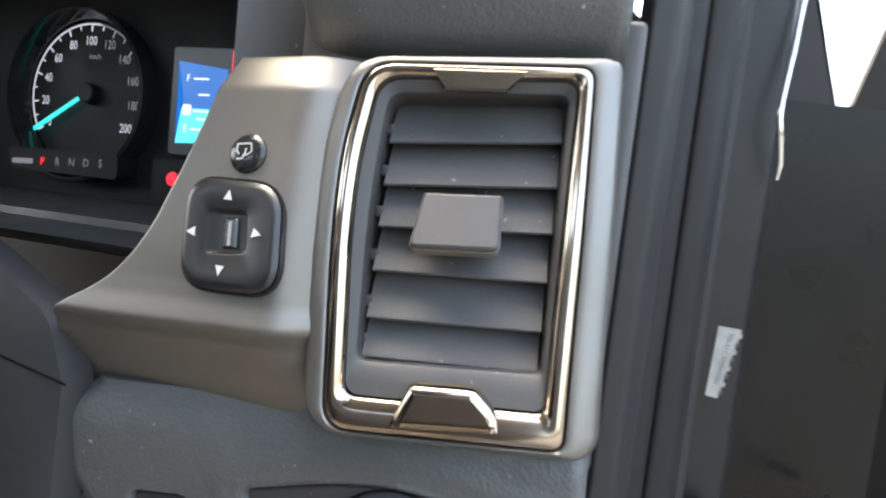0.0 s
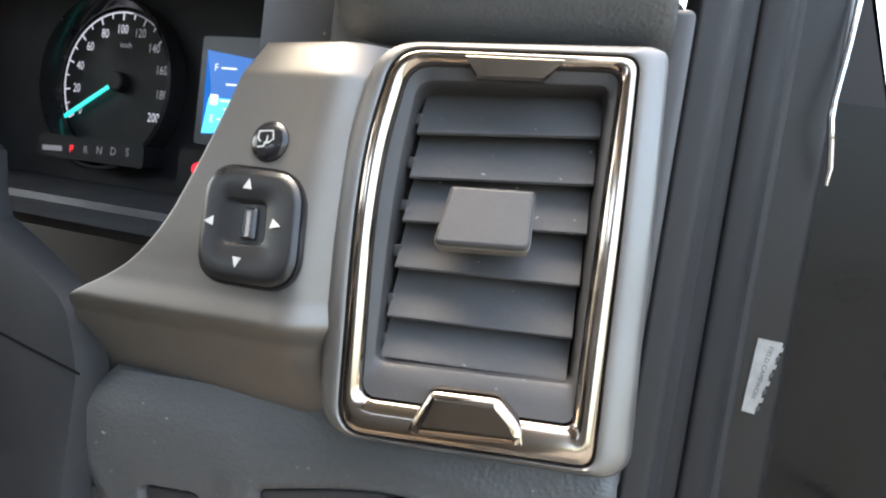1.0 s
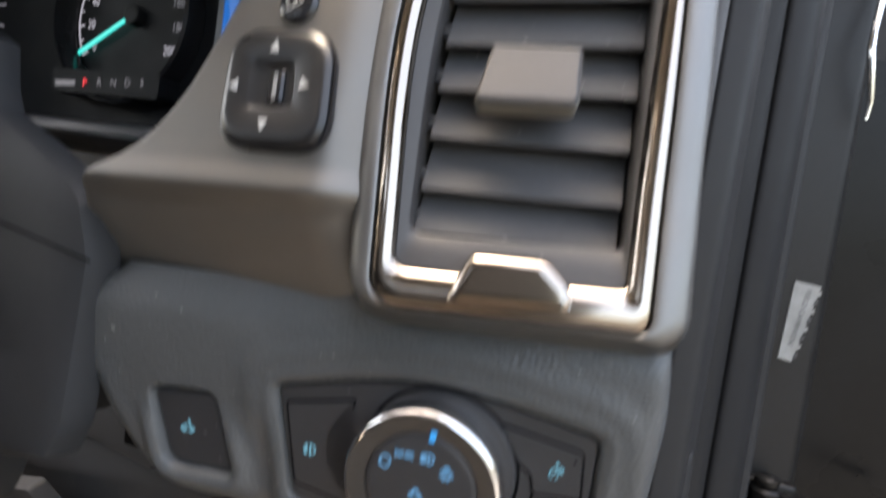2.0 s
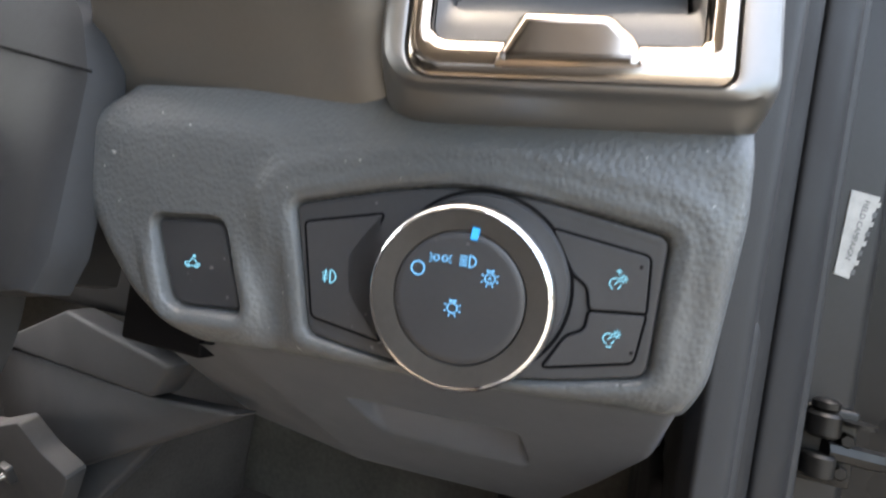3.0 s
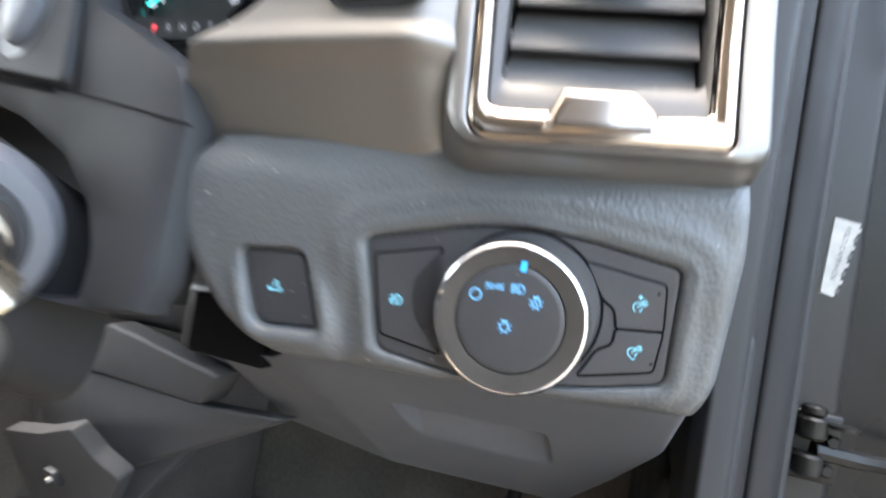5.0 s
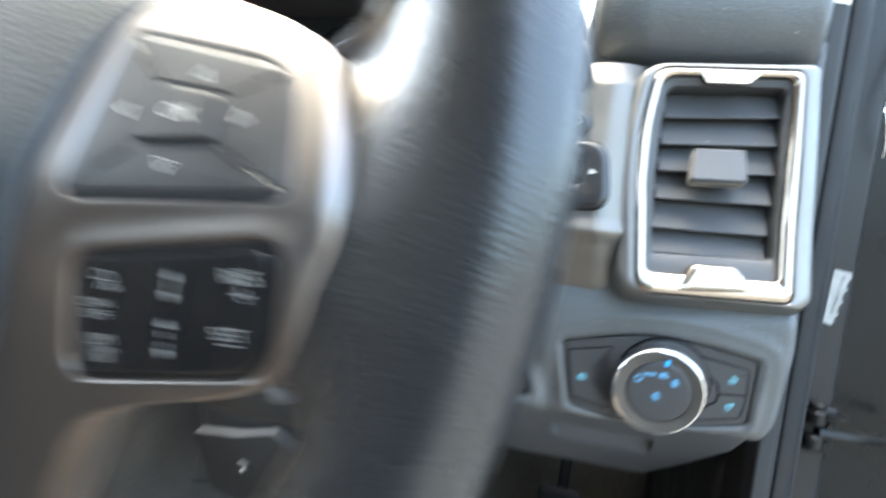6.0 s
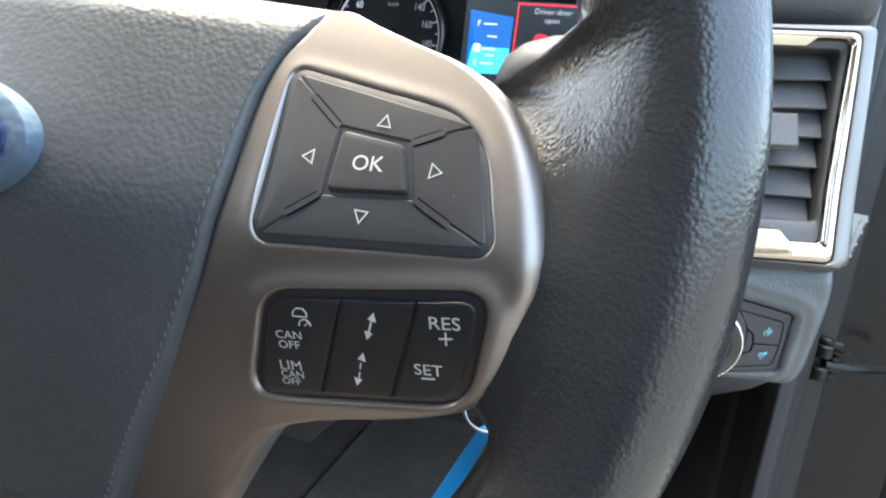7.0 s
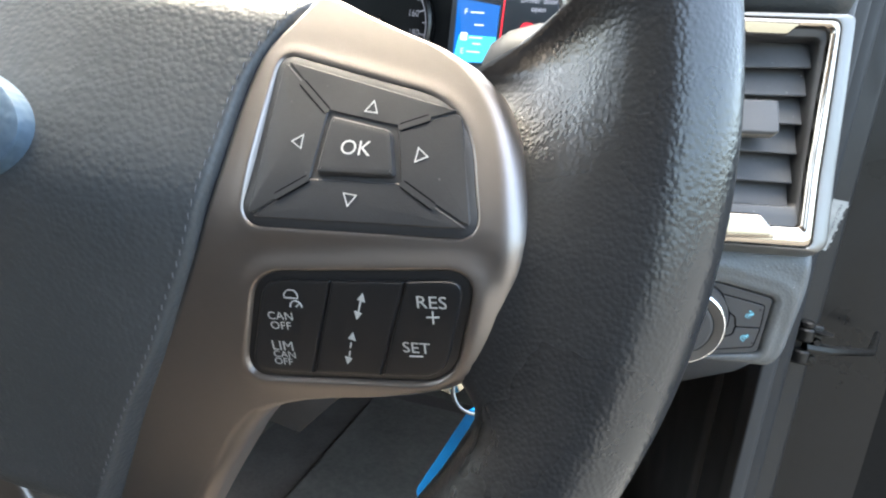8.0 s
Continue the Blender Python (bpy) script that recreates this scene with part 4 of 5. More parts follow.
# ---- instrument cluster ----
cl = thing("instrument_cluster", (-0.24, 0.37, 1.15), "dark instrument cluster with lit speedometer and blue screen", "instrument cluster")
back = fillet([(-150, 62, 30), (-150, -62, 20), (175, -62, 20), (175, 62, 30)], 8)
mouth_o = fillet([(-158, 70, 34), (-158, -70, 20), (183, -70, 20), (183, 70, 34)], 8)
part("backplate", prism(G, back, -12, -1), DIAL_FACE, cl)
part("mask", loft(G, [(back, -4), (blend(back, mouth_o, 0.3), 16), (mouth_o, 42), (inset(mouth_o, -4), 44), (inset(mouth_o, -5), 30)], False, False), VENT_DARK, cl, "charcoal mask of the cluster")
hood_o = fillet([(-166, 84, 44), (-166, -78, 8), (160, -78, 8), (160, 84, 30)], 8)
# The hood takes the charcoal colour to hold the shadow it lies in.
part("hood", loft(G, [(inset(mouth_o, -4), 42), (blend(mouth_o, hood_o, 0.8), 70), (hood_o, 74), (inset(hood_o, -6), 66), (inset(hood_o, -6), 0)], False, False), VENT_DARK, cl, "grey hood over the cluster, coloured charcoal for its shade")


# Unseen overhang, added to keep overhead light off cluster and column panel.
def visor(s, t):
    x = -0.425 + 0.330 * s
    side = abs(2 * s - 1) ** 4
    return Vector((x, 0.292 - 0.105 * t * (1 - 0.35 * side), 1.315 - 0.020 * side + 0.006 * math.sin(math.pi * t)))


part("visor", sheet(visor, 40, 12, (0, 0, 0.018)), VENT_DARK, cl, "unseen dark overhang added to shade the cluster")
DC = 46.0
part("dial_rim", loft(G, [(circle(0, 0, DC + 1, 96), -2), (circle(0, 0, DC + 2, 96), 5), (circle(0, 0, DC + 5, 96), 13), (circle(0, 0, DC + 7, 96), 12), (circle(0, 0, DC + 7, 96), -2)], False, False), BLACK_GLOSS, cl)
dial = part("dial", loft(G, [(circle(0, 0, DC + 0.5, 96), -1), (circle(0, 0, DC + 0.5, 96), 0.4)], False, True), DIAL_FACE, cl, "black speedometer face")


def polar(r, kmh):
    a = radians(210 - 1.2 * kmh)
    return r * math.cos(a), r * math.sin(a)


part("scale_line", stroke(G, [polar(45.0, k) for k in np.linspace(0, 108, 50)], 1.0, 0.8), DIAL_WHITE, dial)
part("scale_line", stroke(G, [polar(45.0, k) for k in np.linspace(108, 200, 50)], 0.8, 0.8), DIAL_DIM, dial)
for k in range(0, 201, 10):
    r0 = 40.5 if k % 20 == 0 else 42.0
    part("tick", stroke(G, [polar(r0, k), polar(44.4, k)], 1.0 if k % 20 == 0 else 0.8, 0.8), DIAL_WHITE if k <= 110 else DIAL_DIM, dial)
for k in range(0, 201, 20):
    u, v = polar(34.5 if k < 110 else 35.5, k)
    part("numeral", writing(G, str(k), u, v, 5.4, 0.8, 0, 0.8), DIAL_WHITE if k <= 110 or k == 200 else DIAL_DIM, dial)
part("unit", writing(G, "km/h", 4, 25, 3.2, 0.8), DIAL_DIM, dial)
part("needle", prism(G, [polar(45, -1.2), polar(45, 1.2), (1.0, 2.6), (-1.2, -1.0)], 3.2, 4.2), NEEDLE, dial, "teal lit needle")
part("needle_hub", loft(G, [(circle(3, 2, 6.4, 40), 0.4), (circle(3, 2, 6.0, 40), 5.6), (circle(3, 2, 5, 40), 6.2)], False, True), DIAL_FACE, dial)
for ch, u, red in (("P", -17, True), ("R", -5.2, False), ("N", 6, False), ("D", 17, False), ("S", 28, False)):
    part("gear_letter", writing(G, ch, u, -42.2 + 0.05 * u, 4.6, 14.5), RED_LIT if red else DIAL_DIM, cl)
part("gear_strip", prism(G, fillet([(-46, -35, 3), (-46, -49, 3), (40, -49, 3), (40, -35, 3)][::1], 3), -1, 14.0), DIAL_FACE, cl)
part("info_bar", stroke(G, [(-41, -44), (-26, -43.4)], 3.2, 14.3), DIAL_DIM, cl, "row of small unreadable print")
for u, v in ((-132, 28), (-132, 8), (-132, -6), (-132, -20)):
    part("info_bar", stroke(G, [(u - 12, v), (u + 16, v)], 1.6, 0.4), DIAL_DIM, cl)
scr = part("screen", prism(G, fillet([(66, 32, 2), (66, -30, 2), (164, -30, 2), (164, 32, 2)], 3), -1, 4.0), SCREEN_BLACK, cl, "lit central display")
FUEL = [(70, 24), (75, 2), (71, -24), (104, -22), (104, 20)]
part("fuel_field", prism(G, FUEL, 3.6, 4.4), SCREEN_BLUE, scr, "blue fuel gauge field")
part("fuel_level", prism(G, [(74.3, -3), (71.4, -23.4), (103.6, -21.6), (103.6, -3)], 4.0, 4.8), SCREEN_LIGHT, scr, "bright blue fuel level")
for ch, v in (("F", 14), ("E", -15)):
    part("fuel_letter", writing(G, ch, 78, v, 4.2, 5.1), TEXT_LIT, scr)
for u0, u1, v in ((82, 92, 14), (86, 93, 5), (83, 93, -4.4), (86, 92, -9), (82, 92, -15)):
    part("fuel_tick", stroke(G, [(u0, v), (u1, v)], 1.0, 5.2), TEXT_LIT, scr)
part("fuel_pump", prism(G, fillet([(75.5, -1, 1), (75.5, -7, 1), (81, -7, 1), (81, -1, 1)], 3), 4.6, 5.2), TEXT_LIT, scr)
part("alert_frame", stroke(G, [(107, 30), (107, -16), (160, -16), (160, 30)], 1.4, 4.6, True), RED_LIT, scr, "red alert border")
for words, v in (("Driver door", 25), ("open", 19)):
    part("alert_text", writing(G, words, 133.5, v, 3.9, 4.9), DIAL_WHITE, scr, "white alert text")
part("alert_icon", prism(G, fillet([(122, 9, 4), (120, -8, 3), (134, -8, 3), (132, 9, 4)], 4), 4.2, 5.0), RED_LIT, scr, "red alert symbol")
part("telltale", loft(G, [(circle(73, -45, 4.2, 24), 6), (circle(73, -45, 3.8, 24), 7)], False, True), RED_LIT, cl, "red lit warning lamp")
part("telltale", loft(G, [(circle(-126, 46, 3.6, 24), 0), (circle(-126, 46, 3.4, 24), 1)], False, True), RED_LIT, cl, "red lit warning lamp")
part("telltale_plinth", prism(G, fillet([(58, -34, 3), (58, -56, 3), (120, -56, 3), (120, -34, 3)], 3), -2, 6), DIAL_FACE, cl)

# ---- steering wheel ----
wheel = thing("steering_wheel", (-0.222, 0.07, 1.10), "black leather steering wheel with satin metal spoke and buttons", "steering wheel")


def rim_bm():
    bm = bmesh.new()
    n, m = 240, 36
    rows = []
    for i in range(n):
        th = 360.0 * i / n
        a = radians(th)
        d0 = th if th <= 180 else th - 360
        d1 = 180 - th
        def flare(d):
            t, e = (d - 11.4, 4.0) if d > 0 else (-d - 14.0, 7.0)
            return 1 - float(step(np.array(t), 0.0, e))
        f = max(flare(d0), flare(d1) if abs(d1) < 60 else 0.0)
        f = f ** 1.2
        row = []
        for j in range(m):
            ph = 2 * math.pi * j / m
            c, s = math.cos(ph), math.sin(ph)
            if c >= 0:
                r, w = 170 + 18.0 * c, 15.5 * s
            else:
                k = -c
                r = 170 - (18.0 + 28.0 * f) * k
                we = float(np.interp(r * math.sin(a), (-48, -27, -11, 5, 20, 34), (4, 10, 11, 5, -5, -13)))
                q = float(step(np.array(k), 0.0, 0.78))
                flat = 15.5 + (we - 15.5) * q - 3.0 * k ** 6 if s >= 0 else -15.5 + (we - 12 + 15.5) * q
                w = (1 - f) * 15.5 * s + f * flat
            row.append(bm.verts.new(WH(r * math.cos(a), r * math.sin(a), w)))
        rows.append(row)
    for i in range(n):
        p, q = rows[i], rows[(i + 1) % n]
        for j in range(m):
            k = (j + 1) % m
            bm.faces.new((p[j], p[k], q[k], q[j]))
    return bm


part("rim", rim_bm(), WHEEL_LEATHER, wheel, "worn black grained leather rim", 70)

cover_half = interp((-122, -75, -53, -24, -5, 21, 36, 44), (26, 47.5, 59, 71.5, 75.4, 76.6, 82.6, 85.6))


def cover_height(p, dl, dr):
    e = np.minimum(dl, dr)
    lie = np.array([30.0 - SP.depth(-5 + v) + 0.12 * v for v in p[:, 1]])
    bow = 8.0 * (1 - np.clip(np.abs(p[:, 0]) / 84, 0, 1) ** 2)
    return lie - 0.7 + 1.4 * bow - 1.0 * roll_off(e, 1.6) - 1.0 * roll_off(44 - p[:, 1], 12) - 0.9 * roll_off(p[:, 1] + 122, 14)


cover = part("airbag_cover", relief(WH, lambda v: -cover_half(v), cover_half, -122, 44, 240, 110, cover_height, tuple(WH.n * -0.03)), WHEEL_PAD, wheel, "black grained airbag cover", 60)
for side in (-1, 1):
    vs_ = np.arange(-100.0, 40.0, 3.0)
    edge = [(side * (cover_half(v) - 1.9), v) for v in vs_]
    hs = cover_height(np.array(edge), np.array([1.9] * len(edge)), np.array([1.9] * len(edge)))
    bms = None
    for (u, v), h in zip(edge, hs):
        bms = tube([WH(u, v - 1.1, h - 0.25), WH(u, v, h + 0.0), WH(u, v + 1.1, h - 0.25)], 0.0002, 6, bms)
    part("stitching", bms, KNEE_GREY, cover, "row of dull grey stitches")
E0 = WH.turned(-3, -3, 27.2, 7)
emb = part("emblem", loft(E0, [(circle(0, 0, 35, 80, 16.8), -6), (circle(0, 0, 34.7, 80, 16.5), 0.2), (circle(0, 0, 33.6, 80, 15.6), 0.8), (circle(0, 0, 29, 80, 11.4), 1.0)], False, True), EMBLEM_RING, cover, "oval emblem surround with a painted pale sky reflection")
part("badge_face", loft(E0, [(circle(0, 0, 30.0, 80, 12.3), 0.6), (circle(0, 0, 29.8, 80, 12.1), 1.9), (circle(0, 0, 29.0, 80, 11.6), 2.3)], False, True), EMBLEM_BLUE, emb, "dark blue oval badge")
part("badge_rim", loft(E0, [(circle(0, 0, 27.8, 80, 10.8), 2.0), (circle(0, 0, 27.5, 80, 10.5), 2.9), (circle(0, 0, 26.8, 80, 9.9), 2.9), (circle(0, 0, 26.5, 80, 9.6), 2.0)], False, False), BRIGHT_CHROME, emb, "thin chrome oval")

# Spoke trim: upper field and lower field with recesses for the button pads, and a leg along the airbag cover.
PAD1 = fillet([(-25.6, 19.9, 4), (-24.9, -19.0, 5), (29.6, -13.6, 5), (22.0, 12.4, 12)], 7)
PAD2 = fillet([(-21.2, -31.0, 7), (-26.4, -60.0, 7), (27.0, -48.4, 8), (30.2, -21.4, 7)], 7)
trim_left = interp((-150, -116, -75, -54, -27, -10, 15, 24, 33.5), (-104, -82, -61.5, -50.5, -37.5, -33.5, -32.6, -30.5, -21.5))
trim_right = interp((-150, -110, -80, -66, -57.5, -53, -46.5, -35, -27.5, -15.6, -8.4, 4.7, 14.2, 19.8, 24, 27.4, 30.6, 33.0, 34.5),
                    (-64, -44, -28, -16, 14, 31, 34.4, 37.4, 38.8, 40.8, 39.9, 36.4, 31.6, 27.0, 21.4, 13.6, 1.0, -13, -21))


def trim_height(p, dl, dr):
    a, b = inside(p, PAD1), inside(p, PAD2)
    w = -0.9 * roll_off(dl, 2) - 1.0 * roll_off(dr, 6.5)
    w += 0.15 * np.exp(-((a + 1.6) / 1.6) ** 2) * (a < 0) - 1.7 * step(a, -1.1, 0.4)
    w += 0.3 * np.exp(-((b + 2.2) / 2.2) ** 2) * (b < 0) - 2.2 * step(b, -1.5, 0.3)
    w -= 1.2 * np.exp(-((b + 6.0) / 4.0) ** 2) * (b < 0) * step(p[:, 1], -40, -24) * 0.6
    return w


part("spoke_trim", relief(SP, trim_left, trim_right, -150, 34.5, 230, 460, trim_height, (0, 0.007, 0)), SPOKE_METAL, wheel, "satin champagne metal spoke trim", 50)
MI = Matrix.Translation((2 * -0.222, 0, 0)) @ Matrix.Diagonal((-1, 1, 1, 1))


def mirrored(bm):
    bmesh.ops.transform(bm, matrix=MI, verts=bm.verts)
    return bm


part("spoke_trim", mirrored(relief(SP, trim_left, trim_right, -150, 34.5, 60, 90, lambda p, a, b: -0.9 * roll_off(a, 3) - roll_off(b, 6), (0, 0.007, 0))), SPOKE_METAL, wheel)
part("hub", tube([WH(0, -22, -6), WH(0, -22, -30), WH(0, -22, -60)], [0.055, 0.050, 0.04], 40), BLACK_SOFT, wheel)


menu = part("menu_pad", loft(SP, [(inset(PAD1, -0.7), -4), (inset(PAD1, -0.7), -0.5), (inset(PAD1, 0.2), -0.12), (inset(PAD1, 1.8), -0.05)], False, True), BLACK_SOFT, wheel, "black four-way menu pad")
OK = fillet([(-8.4, 6.8, 1.5), (-8.6, -6.0, 1.5), (9.9, -4.4, 1.5), (6.6, 5.2, 1.5)], 7)
# Four keys round the middle one, cut along the diagonals.
corner = [(-24.4, 18.7), (-23.7, -17.6), (28.4, -12.6), (21.2, 11.2)]
mid = [(-9.6, 7.8), (-9.8, -6.9), (11.0, -5.2), (7.5, 6.2)]
for name_, a, b in (("left_key", 0, 1), ("down_key", 1, 2), ("right_key", 2, 3), ("up_key", 3, 0)):
    q = np.array([corner[a], corner[b], mid[b], mid[a]], float)
    o = fillet([(*q[0], 2.6), (*q[1], 2.6), (*q[2], 0.6), (*q[3], 0.6)], 5)
    o = inset(o, 0.16)
    part(name_, loft(SP, [(o, -3.6), (o, 0.1), (inset(o, 0.25), 0.36)], False, True), BLACK_SOFT, menu)
for i, (a0, a1) in enumerate((((-19.0, 14.2), (-9.4, 7.4)), ((15.2, 9.2), (7.6, 5.8)), ((-18.0, -12.6), (-9.8, -6.8)), ((20.4, -9.6), (11.0, -5.2)))):
    p, q_ = np.array(a0), np.array(a1)
    d_ = (q_ - p) / np.linalg.norm(q_ - p)
    n_ = np.array((-d_[1], d_[0])) * 0.75
    p, q_ = p + d_ * 1.0, q_ - d_ * 0.6
    part("rib", stroke(SP, [p, q_], 1.2, 0.62), BLACK_SOFT, menu)
    part("groove", stroke(SP, fillet([(*(p + n_), 0.6), (*(p - n_), 0.6), (*(q_ - n_), 0.6), (*(q_ + n_), 0.6)], 3), 0.4, 0.5, True), GROOVE, menu)
okb = part("ok_button", loft(SP, [(OK, -3), (OK, 0.5), (inset(OK, 0.5), 1.2), (inset(OK, 1.2), 1.3)], False, True), BLACK_SOFT, menu, "raised middle button")
part("letters", writing(SP, "OK", -0.4, 0.15, 3.1, 1.5, 3, 1.1), MARK_WHITE, okb)
for u, v, t in ((0.6, 9.9, -2), (-15.2, 0.4, 94), (14.6, 0.8, 268), (0.3, -10.4, 178)):
    part("arrow", arrow_mark(SP, u, v, t, 3.0, 2.5, 0.55, True), MARK_WHITE, menu, "white outlined arrow")

cruise = part("cruise_pad", loft(SP, [(inset(PAD2, -0.8), -4.5), (inset(PAD2, -0.8), -1.0), (inset(PAD2, 0.6), -0.6)], False, True), PAD_BLACK, wheel, "black cruise control pad")


def split(u):
    """The slanting seam between the cruise keys at height v."""
    return lambda v: u + 0.19 * (v + 41)


seams = (split(-4.6), split(12.4))
for name_ in ("speed_key", "distance_key", "resume_key"):
    if name_ == "speed_key":
        cs = [(-19.6, -31.8, 5), (-24.8, -58.2, 5), (seams[0](-56) - 0.2, -54.8, 0.6), (seams[0](-29) - 0.2, -29.0, 0.6)]
    elif name_ == "distance_key":
        cs = [(seams[0](-29) + 0.2, -28.8, 0.6), (seams[0](-56) + 0.2, -54.6, 0.6), (seams[1](-52) - 0.2, -51.2, 0.6), (seams[1](-26) - 0.2, -25.9, 0.6)]
    else:
        cs = [(seams[1](-26) + 0.2, -25.7, 0.6), (seams[1](-52) + 0.2, -51.0, 0.6), (25.8, -47.4, 6), (28.6, -22.9, 5)]
    o = fillet(cs, 5)
    part(name_, loft(SP, [(o, -3.5), (o, -0.2), (inset(o, 0.3), 0.2), (inset(o, 0.7), 0.3)], False, True), PAD_BLACK, cruise)
for text, u, v, sz in (("CAN", -15.3, -40.4, 2.0), ("OFF", -15.3, -43.0, 2.0), ("LIM", -15.2, -48.6, 2.5), ("CAN", -14.8, -50.9, 1.8), ("OFF", -15.2, -53.0, 1.8), ("RES", 21.6, -29.4, 2.8), ("SET", 18.8, -41.2, 2.6)):
    part("letters", writing(SP, text, u, v, sz, 0.5, 9, 1.15), MARK_WHITE, cruise)
legend(SP, [([(-13.6, -33.6), (-13.1, -33.1), (-11.5, -32.9), (-10.9, -33.4), (-10.5, -34.1), (-10.5, -34.8), (-14.0, -35.2), (-14.1, -34.3)], 0.42, True),
            (ring_pts(-11.0, -37.0, 1.5, 10, 10, 190), 0.42, False), ([(-11.0, -37.0), (-10.1, -36.0)], 0.42, False)], 0.5, MARK_WHITE, cruise)
legend(SP, [([(20.8, -33.0), (23.6, -32.4)], 0.5, False), ([(22.4, -34.1), (22.0, -31.3)], 0.5, False)], 0.5, MARK_WHITE, cruise)
legend(SP, [([(17.4, -43.6), (20.4, -43.0)], 0.5, False)], 0.5, MARK_WHITE, cruise)
legend(SP, [([(4.7, -35.2), (5.3, -32.0)], 0.6, False)], 0.5, MARK_WHITE, cruise)
legend(SP, [([(2.9, -43.4), (2.7, -44.8)], 0.5, False), ([(2.6, -45.8), (2.4, -47.2)], 0.5, False)], 0.5, MARK_WHITE, cruise)
for u, v, t in ((5.5, -31.2, -10), (4.5, -36.1, 170), (3.2, -41.6, -8), (2.1, -48.6, 172)):
    part("arrow", arrow_mark(SP, u, v, t, 1.9, 2.0, 0.5), MARK_WHITE, cruise)

# ---- steering column, stalk, lock and key ----
column_ob = thing("steering_column", (-0.225, 0.20, 1.02), "dark grey steering column shroud behind the wheel", "steering column")


def shroud(s, t):
    a = 2 * math.pi * s
    c, s_ = math.cos(a), math.sin(a)
    k = 1 / (abs(c) ** 3 + abs(s_) ** 3) ** (1 / 3)
    grow = 0.85 + 0.15 * min(1.0, t * 2)
    deep = 36 if s_ > 0 else 36 + 28 * min(1.0, 1.6 * t)
    return Vector((-0.232, 0.085 + 0.19 * t, 1.120 - 0.085 * t)) + Vector(((34 + 12 * t) * c * k * grow, 0, deep * s_ * k * grow)) * 0.001


part("shroud", sheet(shroud, 64, 24), COLUMN_SHADED, column_ob)
stalk = part("stalk", tube([(-0.195, 0.105, 1.130), (-0.130, 0.112, 1.150), (-0.106, 0.116, 1.170)], [0.0065, 0.006, 0.006], 20), BLACK_SOFT, column_ob, "black plastic stalk")
part("knob", tube([(-0.106, 0.116, 1.1725), (-0.1045, 0.116, 1.1735), (-0.101, 0.117, 1.1755), (-0.096, 0.118, 1.1775), (-0.086, 0.119, 1.180), (-0.066, 0.120, 1.1855), (-0.047, 0.121, 1.1912), (-0.043, 0.121, 1.1925)], [0.004, 0.009, 0.0135, 0.016, 0.0168, 0.0135, 0.0095, 0.0065], 32), STALK_DULL, stalk, "dark rounded stalk end")
part("band", tube([(-0.090, 0.1186, 1.1782), (-0.0875, 0.1188, 1.1786)], 0.0171, 32), GROOVE, stalk)

# The lock looks right and back from the column, the key in it.
K0, K1 = Vector((-0.186, 0.205, 1.050)), Vector((-0.096, 0.157, 1.036))
AX = (K1 - K0).normalized()


def along(d):
    return K0 + AX * d


lock = thing("ignition_lock", K0, "grey ignition lock collar on the steering column", "ignition lock")
part("housing", tube([along(-0.05), along(0.0), along(0.0035), along(0.005)], [0.026, 0.025, 0.0235, 0.018], 40), COLUMN_SHADED, lock)
part("collar", tube([along(-0.012), along(-0.004), along(0.001), along(0.002)], [0.036, 0.035, 0.031, 0.026], 48), KNEE_GREY, lock, "wide grey collar round the lock")
part("bezel", tube([along(0.002), along(0.010), along(0.014), along(0.015)], [0.0205, 0.0195, 0.0170, 0.011], 40), STEEL, lock, "worn silver lock face")
key = thing("car_key", along(0.012), "black-headed car key in the ignition lock", "car key")
up_k = Vector((0, 0, 1)) - AX * AX.z
up_k.normalize()
side_k = AX.cross(up_k)
up_k, side_k = (up_k - side_k).normalized(), (up_k + side_k).normalized()


class KeyPlane:
    def __call__(self, u, v, w=0.0):
        return along(0.012) + (AX * u + up_k * v + side_k * w) * 0.001


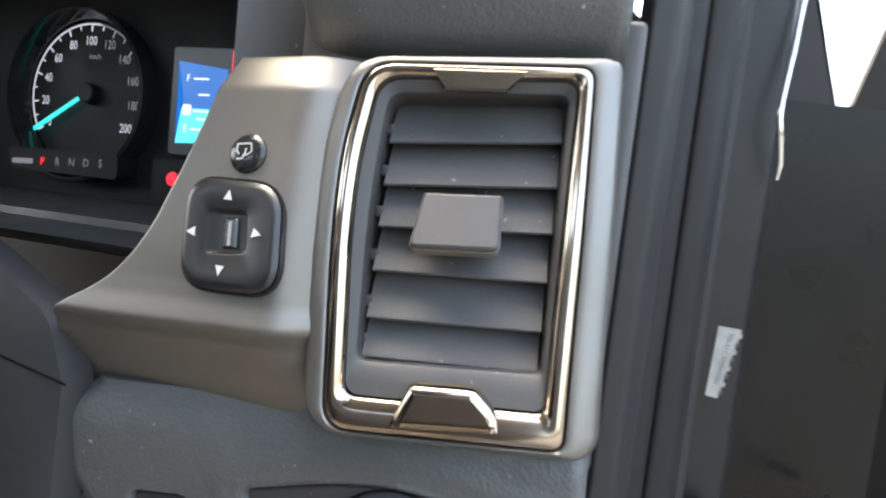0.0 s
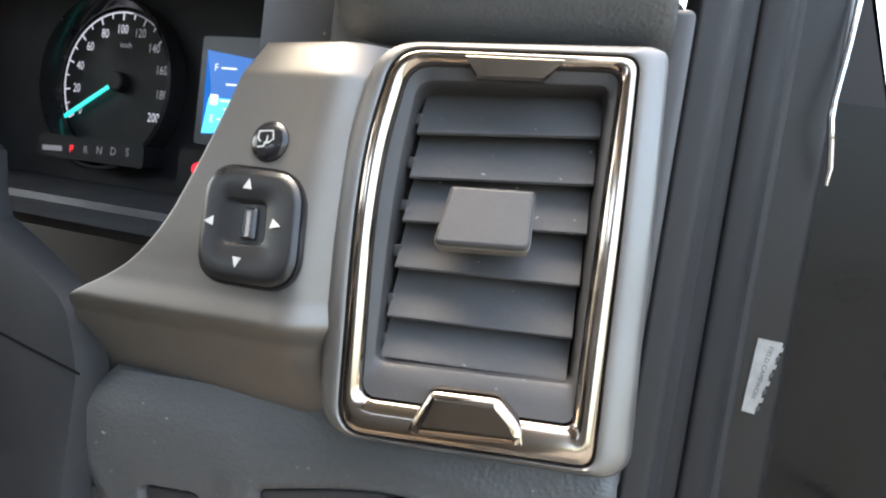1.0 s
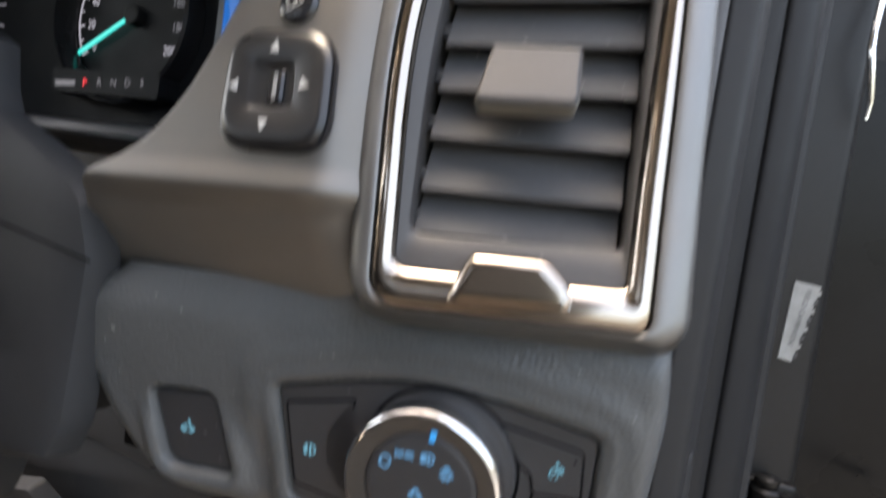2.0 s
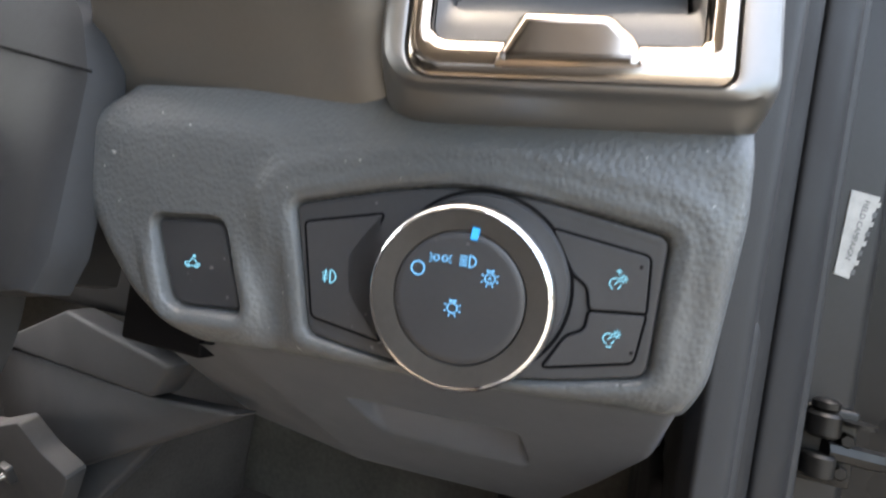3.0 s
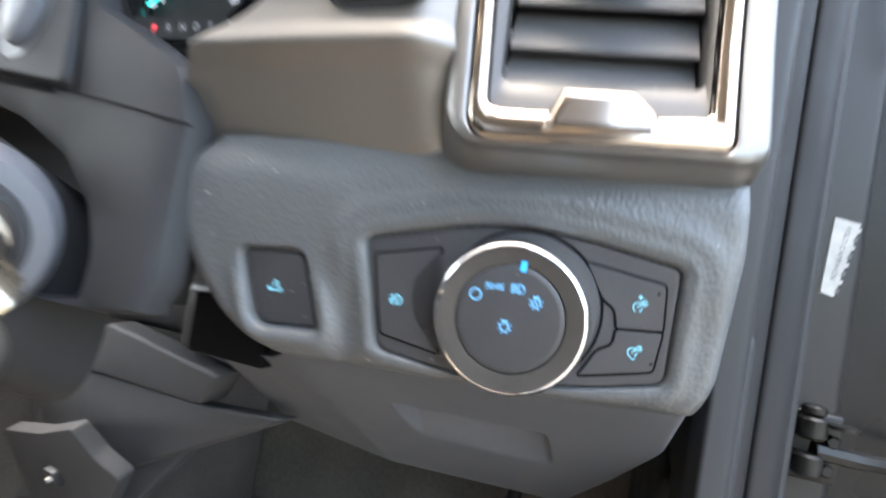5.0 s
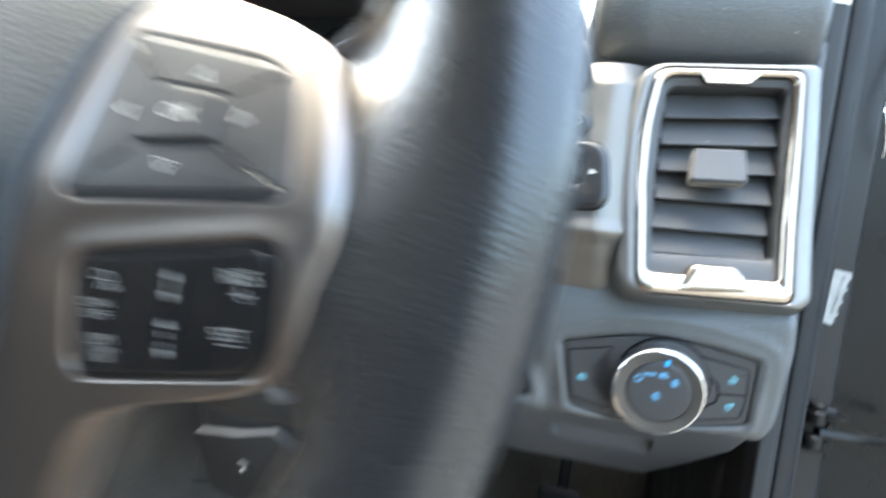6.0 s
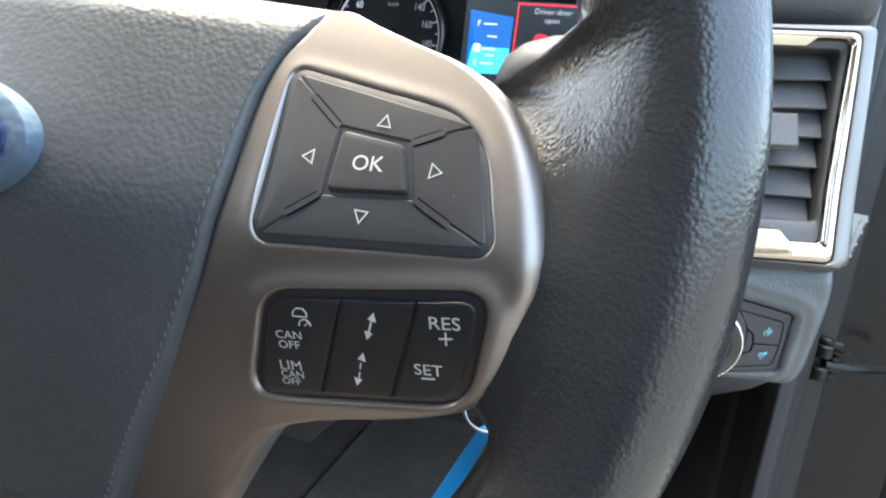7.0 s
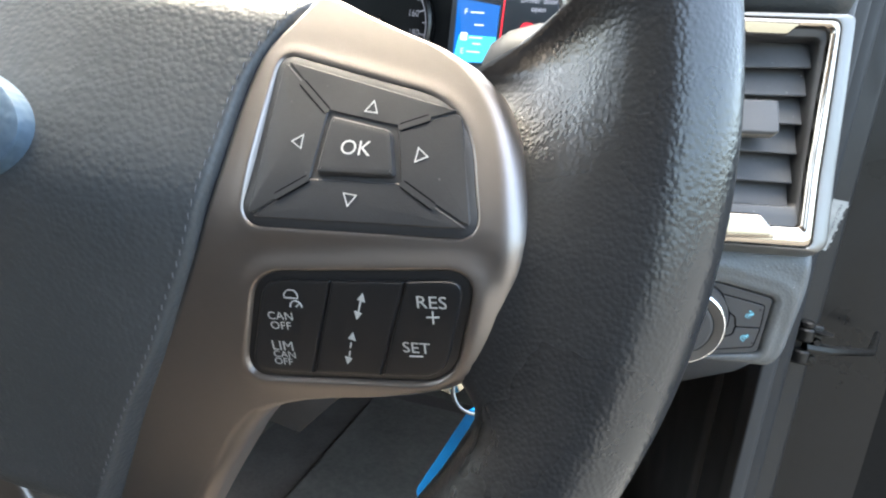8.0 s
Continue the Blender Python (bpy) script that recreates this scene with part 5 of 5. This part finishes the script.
KP = KeyPlane()
head_o = fillet([(6, 12, 4), (6, -12, 4), (22, -16, 6), (66, -15, 6), (66, 15, 6), (22, 16, 6)], 6)
part("blade", prism(KP, [(-6, 4), (-6, -4), (10, -4), (10, 4)], -1.2, 1.2), STEEL, key)
part("head", loft(KP, [(inset(head_o, 2), -6), (inset(head_o, 0.6), -5), (head_o, -3), (head_o, 3), (inset(head_o, 0.6), 5), (inset(head_o, 2), 6)], True, True), GREASE, key, "black plastic key head")
clip_o = fillet([(62, 16, 3), (62, -16, 3), (78, -13, 6), (78, 13, 6)], 6)
part("end_clasp", loft(KP, [(inset(clip_o, 0.8), -7), (clip_o, -6), (clip_o, 6), (inset(clip_o, 0.8), 7)], True, True), BRASSY, key, "bright metal end clasp")
for u0 in (20, 34):
    part("key_button", prism(KP, fillet([(u0, 5, 2), (u0, -5, 2), (u0 + 9, -5, 2), (u0 + 9, 5, 2)], 4), 5.8, 7.0), RUBBER, key)
    part("key_mark", stroke(KP, [(u0 + 2.5, -2.5), (u0 + 6.5, 2.5)], 1.6, 7.25), MARK_WHITE, key, "small pale symbol")
ring_c = along(0.090) + Vector((0.005, -0.002, -0.008))
RR = Plane(ring_c, 20, 20)


def band(r, w0, w1):
    return loft(RR, [(circle(0, 0, r, 48), w0), (circle(0, 0, r + 0.9, 48), w0 + 0.3), (circle(0, 0, r + 0.9, 48), w1 - 0.3), (circle(0, 0, r, 48), w1), (circle(0, 0, r - 0.4, 48), w1 - 0.2), (circle(0, 0, r - 0.4, 48), w0 + 0.2), (circle(0, 0, r, 48), w0)], False, False)


kr = thing("key_ring", ring_c, "flat steel split ring hanging from the key", "key ring")
part("ring", join(band(11.2, -3.4, -0.1), band(11.2, 0.1, 3.4)), STEEL, kr)
tag = thing("key_tag", ring_c + Vector((0, 0, -0.05)), "blue plastic tag and metal charm on the key ring", "key tag")
TG = Plane(ring_c + Vector((0.003, -0.002, -0.014)), -30, 0, -24)
tag_o = fillet([(-5.5, 4, 4), (-7.5, -72, 6), (7.5, -72, 6), (5.5, 4, 4)], 5)
part("strap", plate(TG, tag_o, 2.2, 0.8, -1.2), BLUE_TAG, tag, "bright blue plastic strap")
TG2 = Plane(ring_c + Vector((0.0085, -0.004, -0.016)), 10, 0, -16)
charm_o = fillet([(-5, 4, 4), (-8, -46, 8), (7, -50, 8), (5, 4, 4)], 6)
part("charm", plate(TG2, charm_o, 2.4, 1.0, -1.0), BRASSY, tag, "worn metal charm")
part("link", tube([ring_c + Vector((0.004, 0, -0.010)), ring_c + Vector((0.006, -0.001, -0.018))], 0.0018, 8), STEEL, tag)
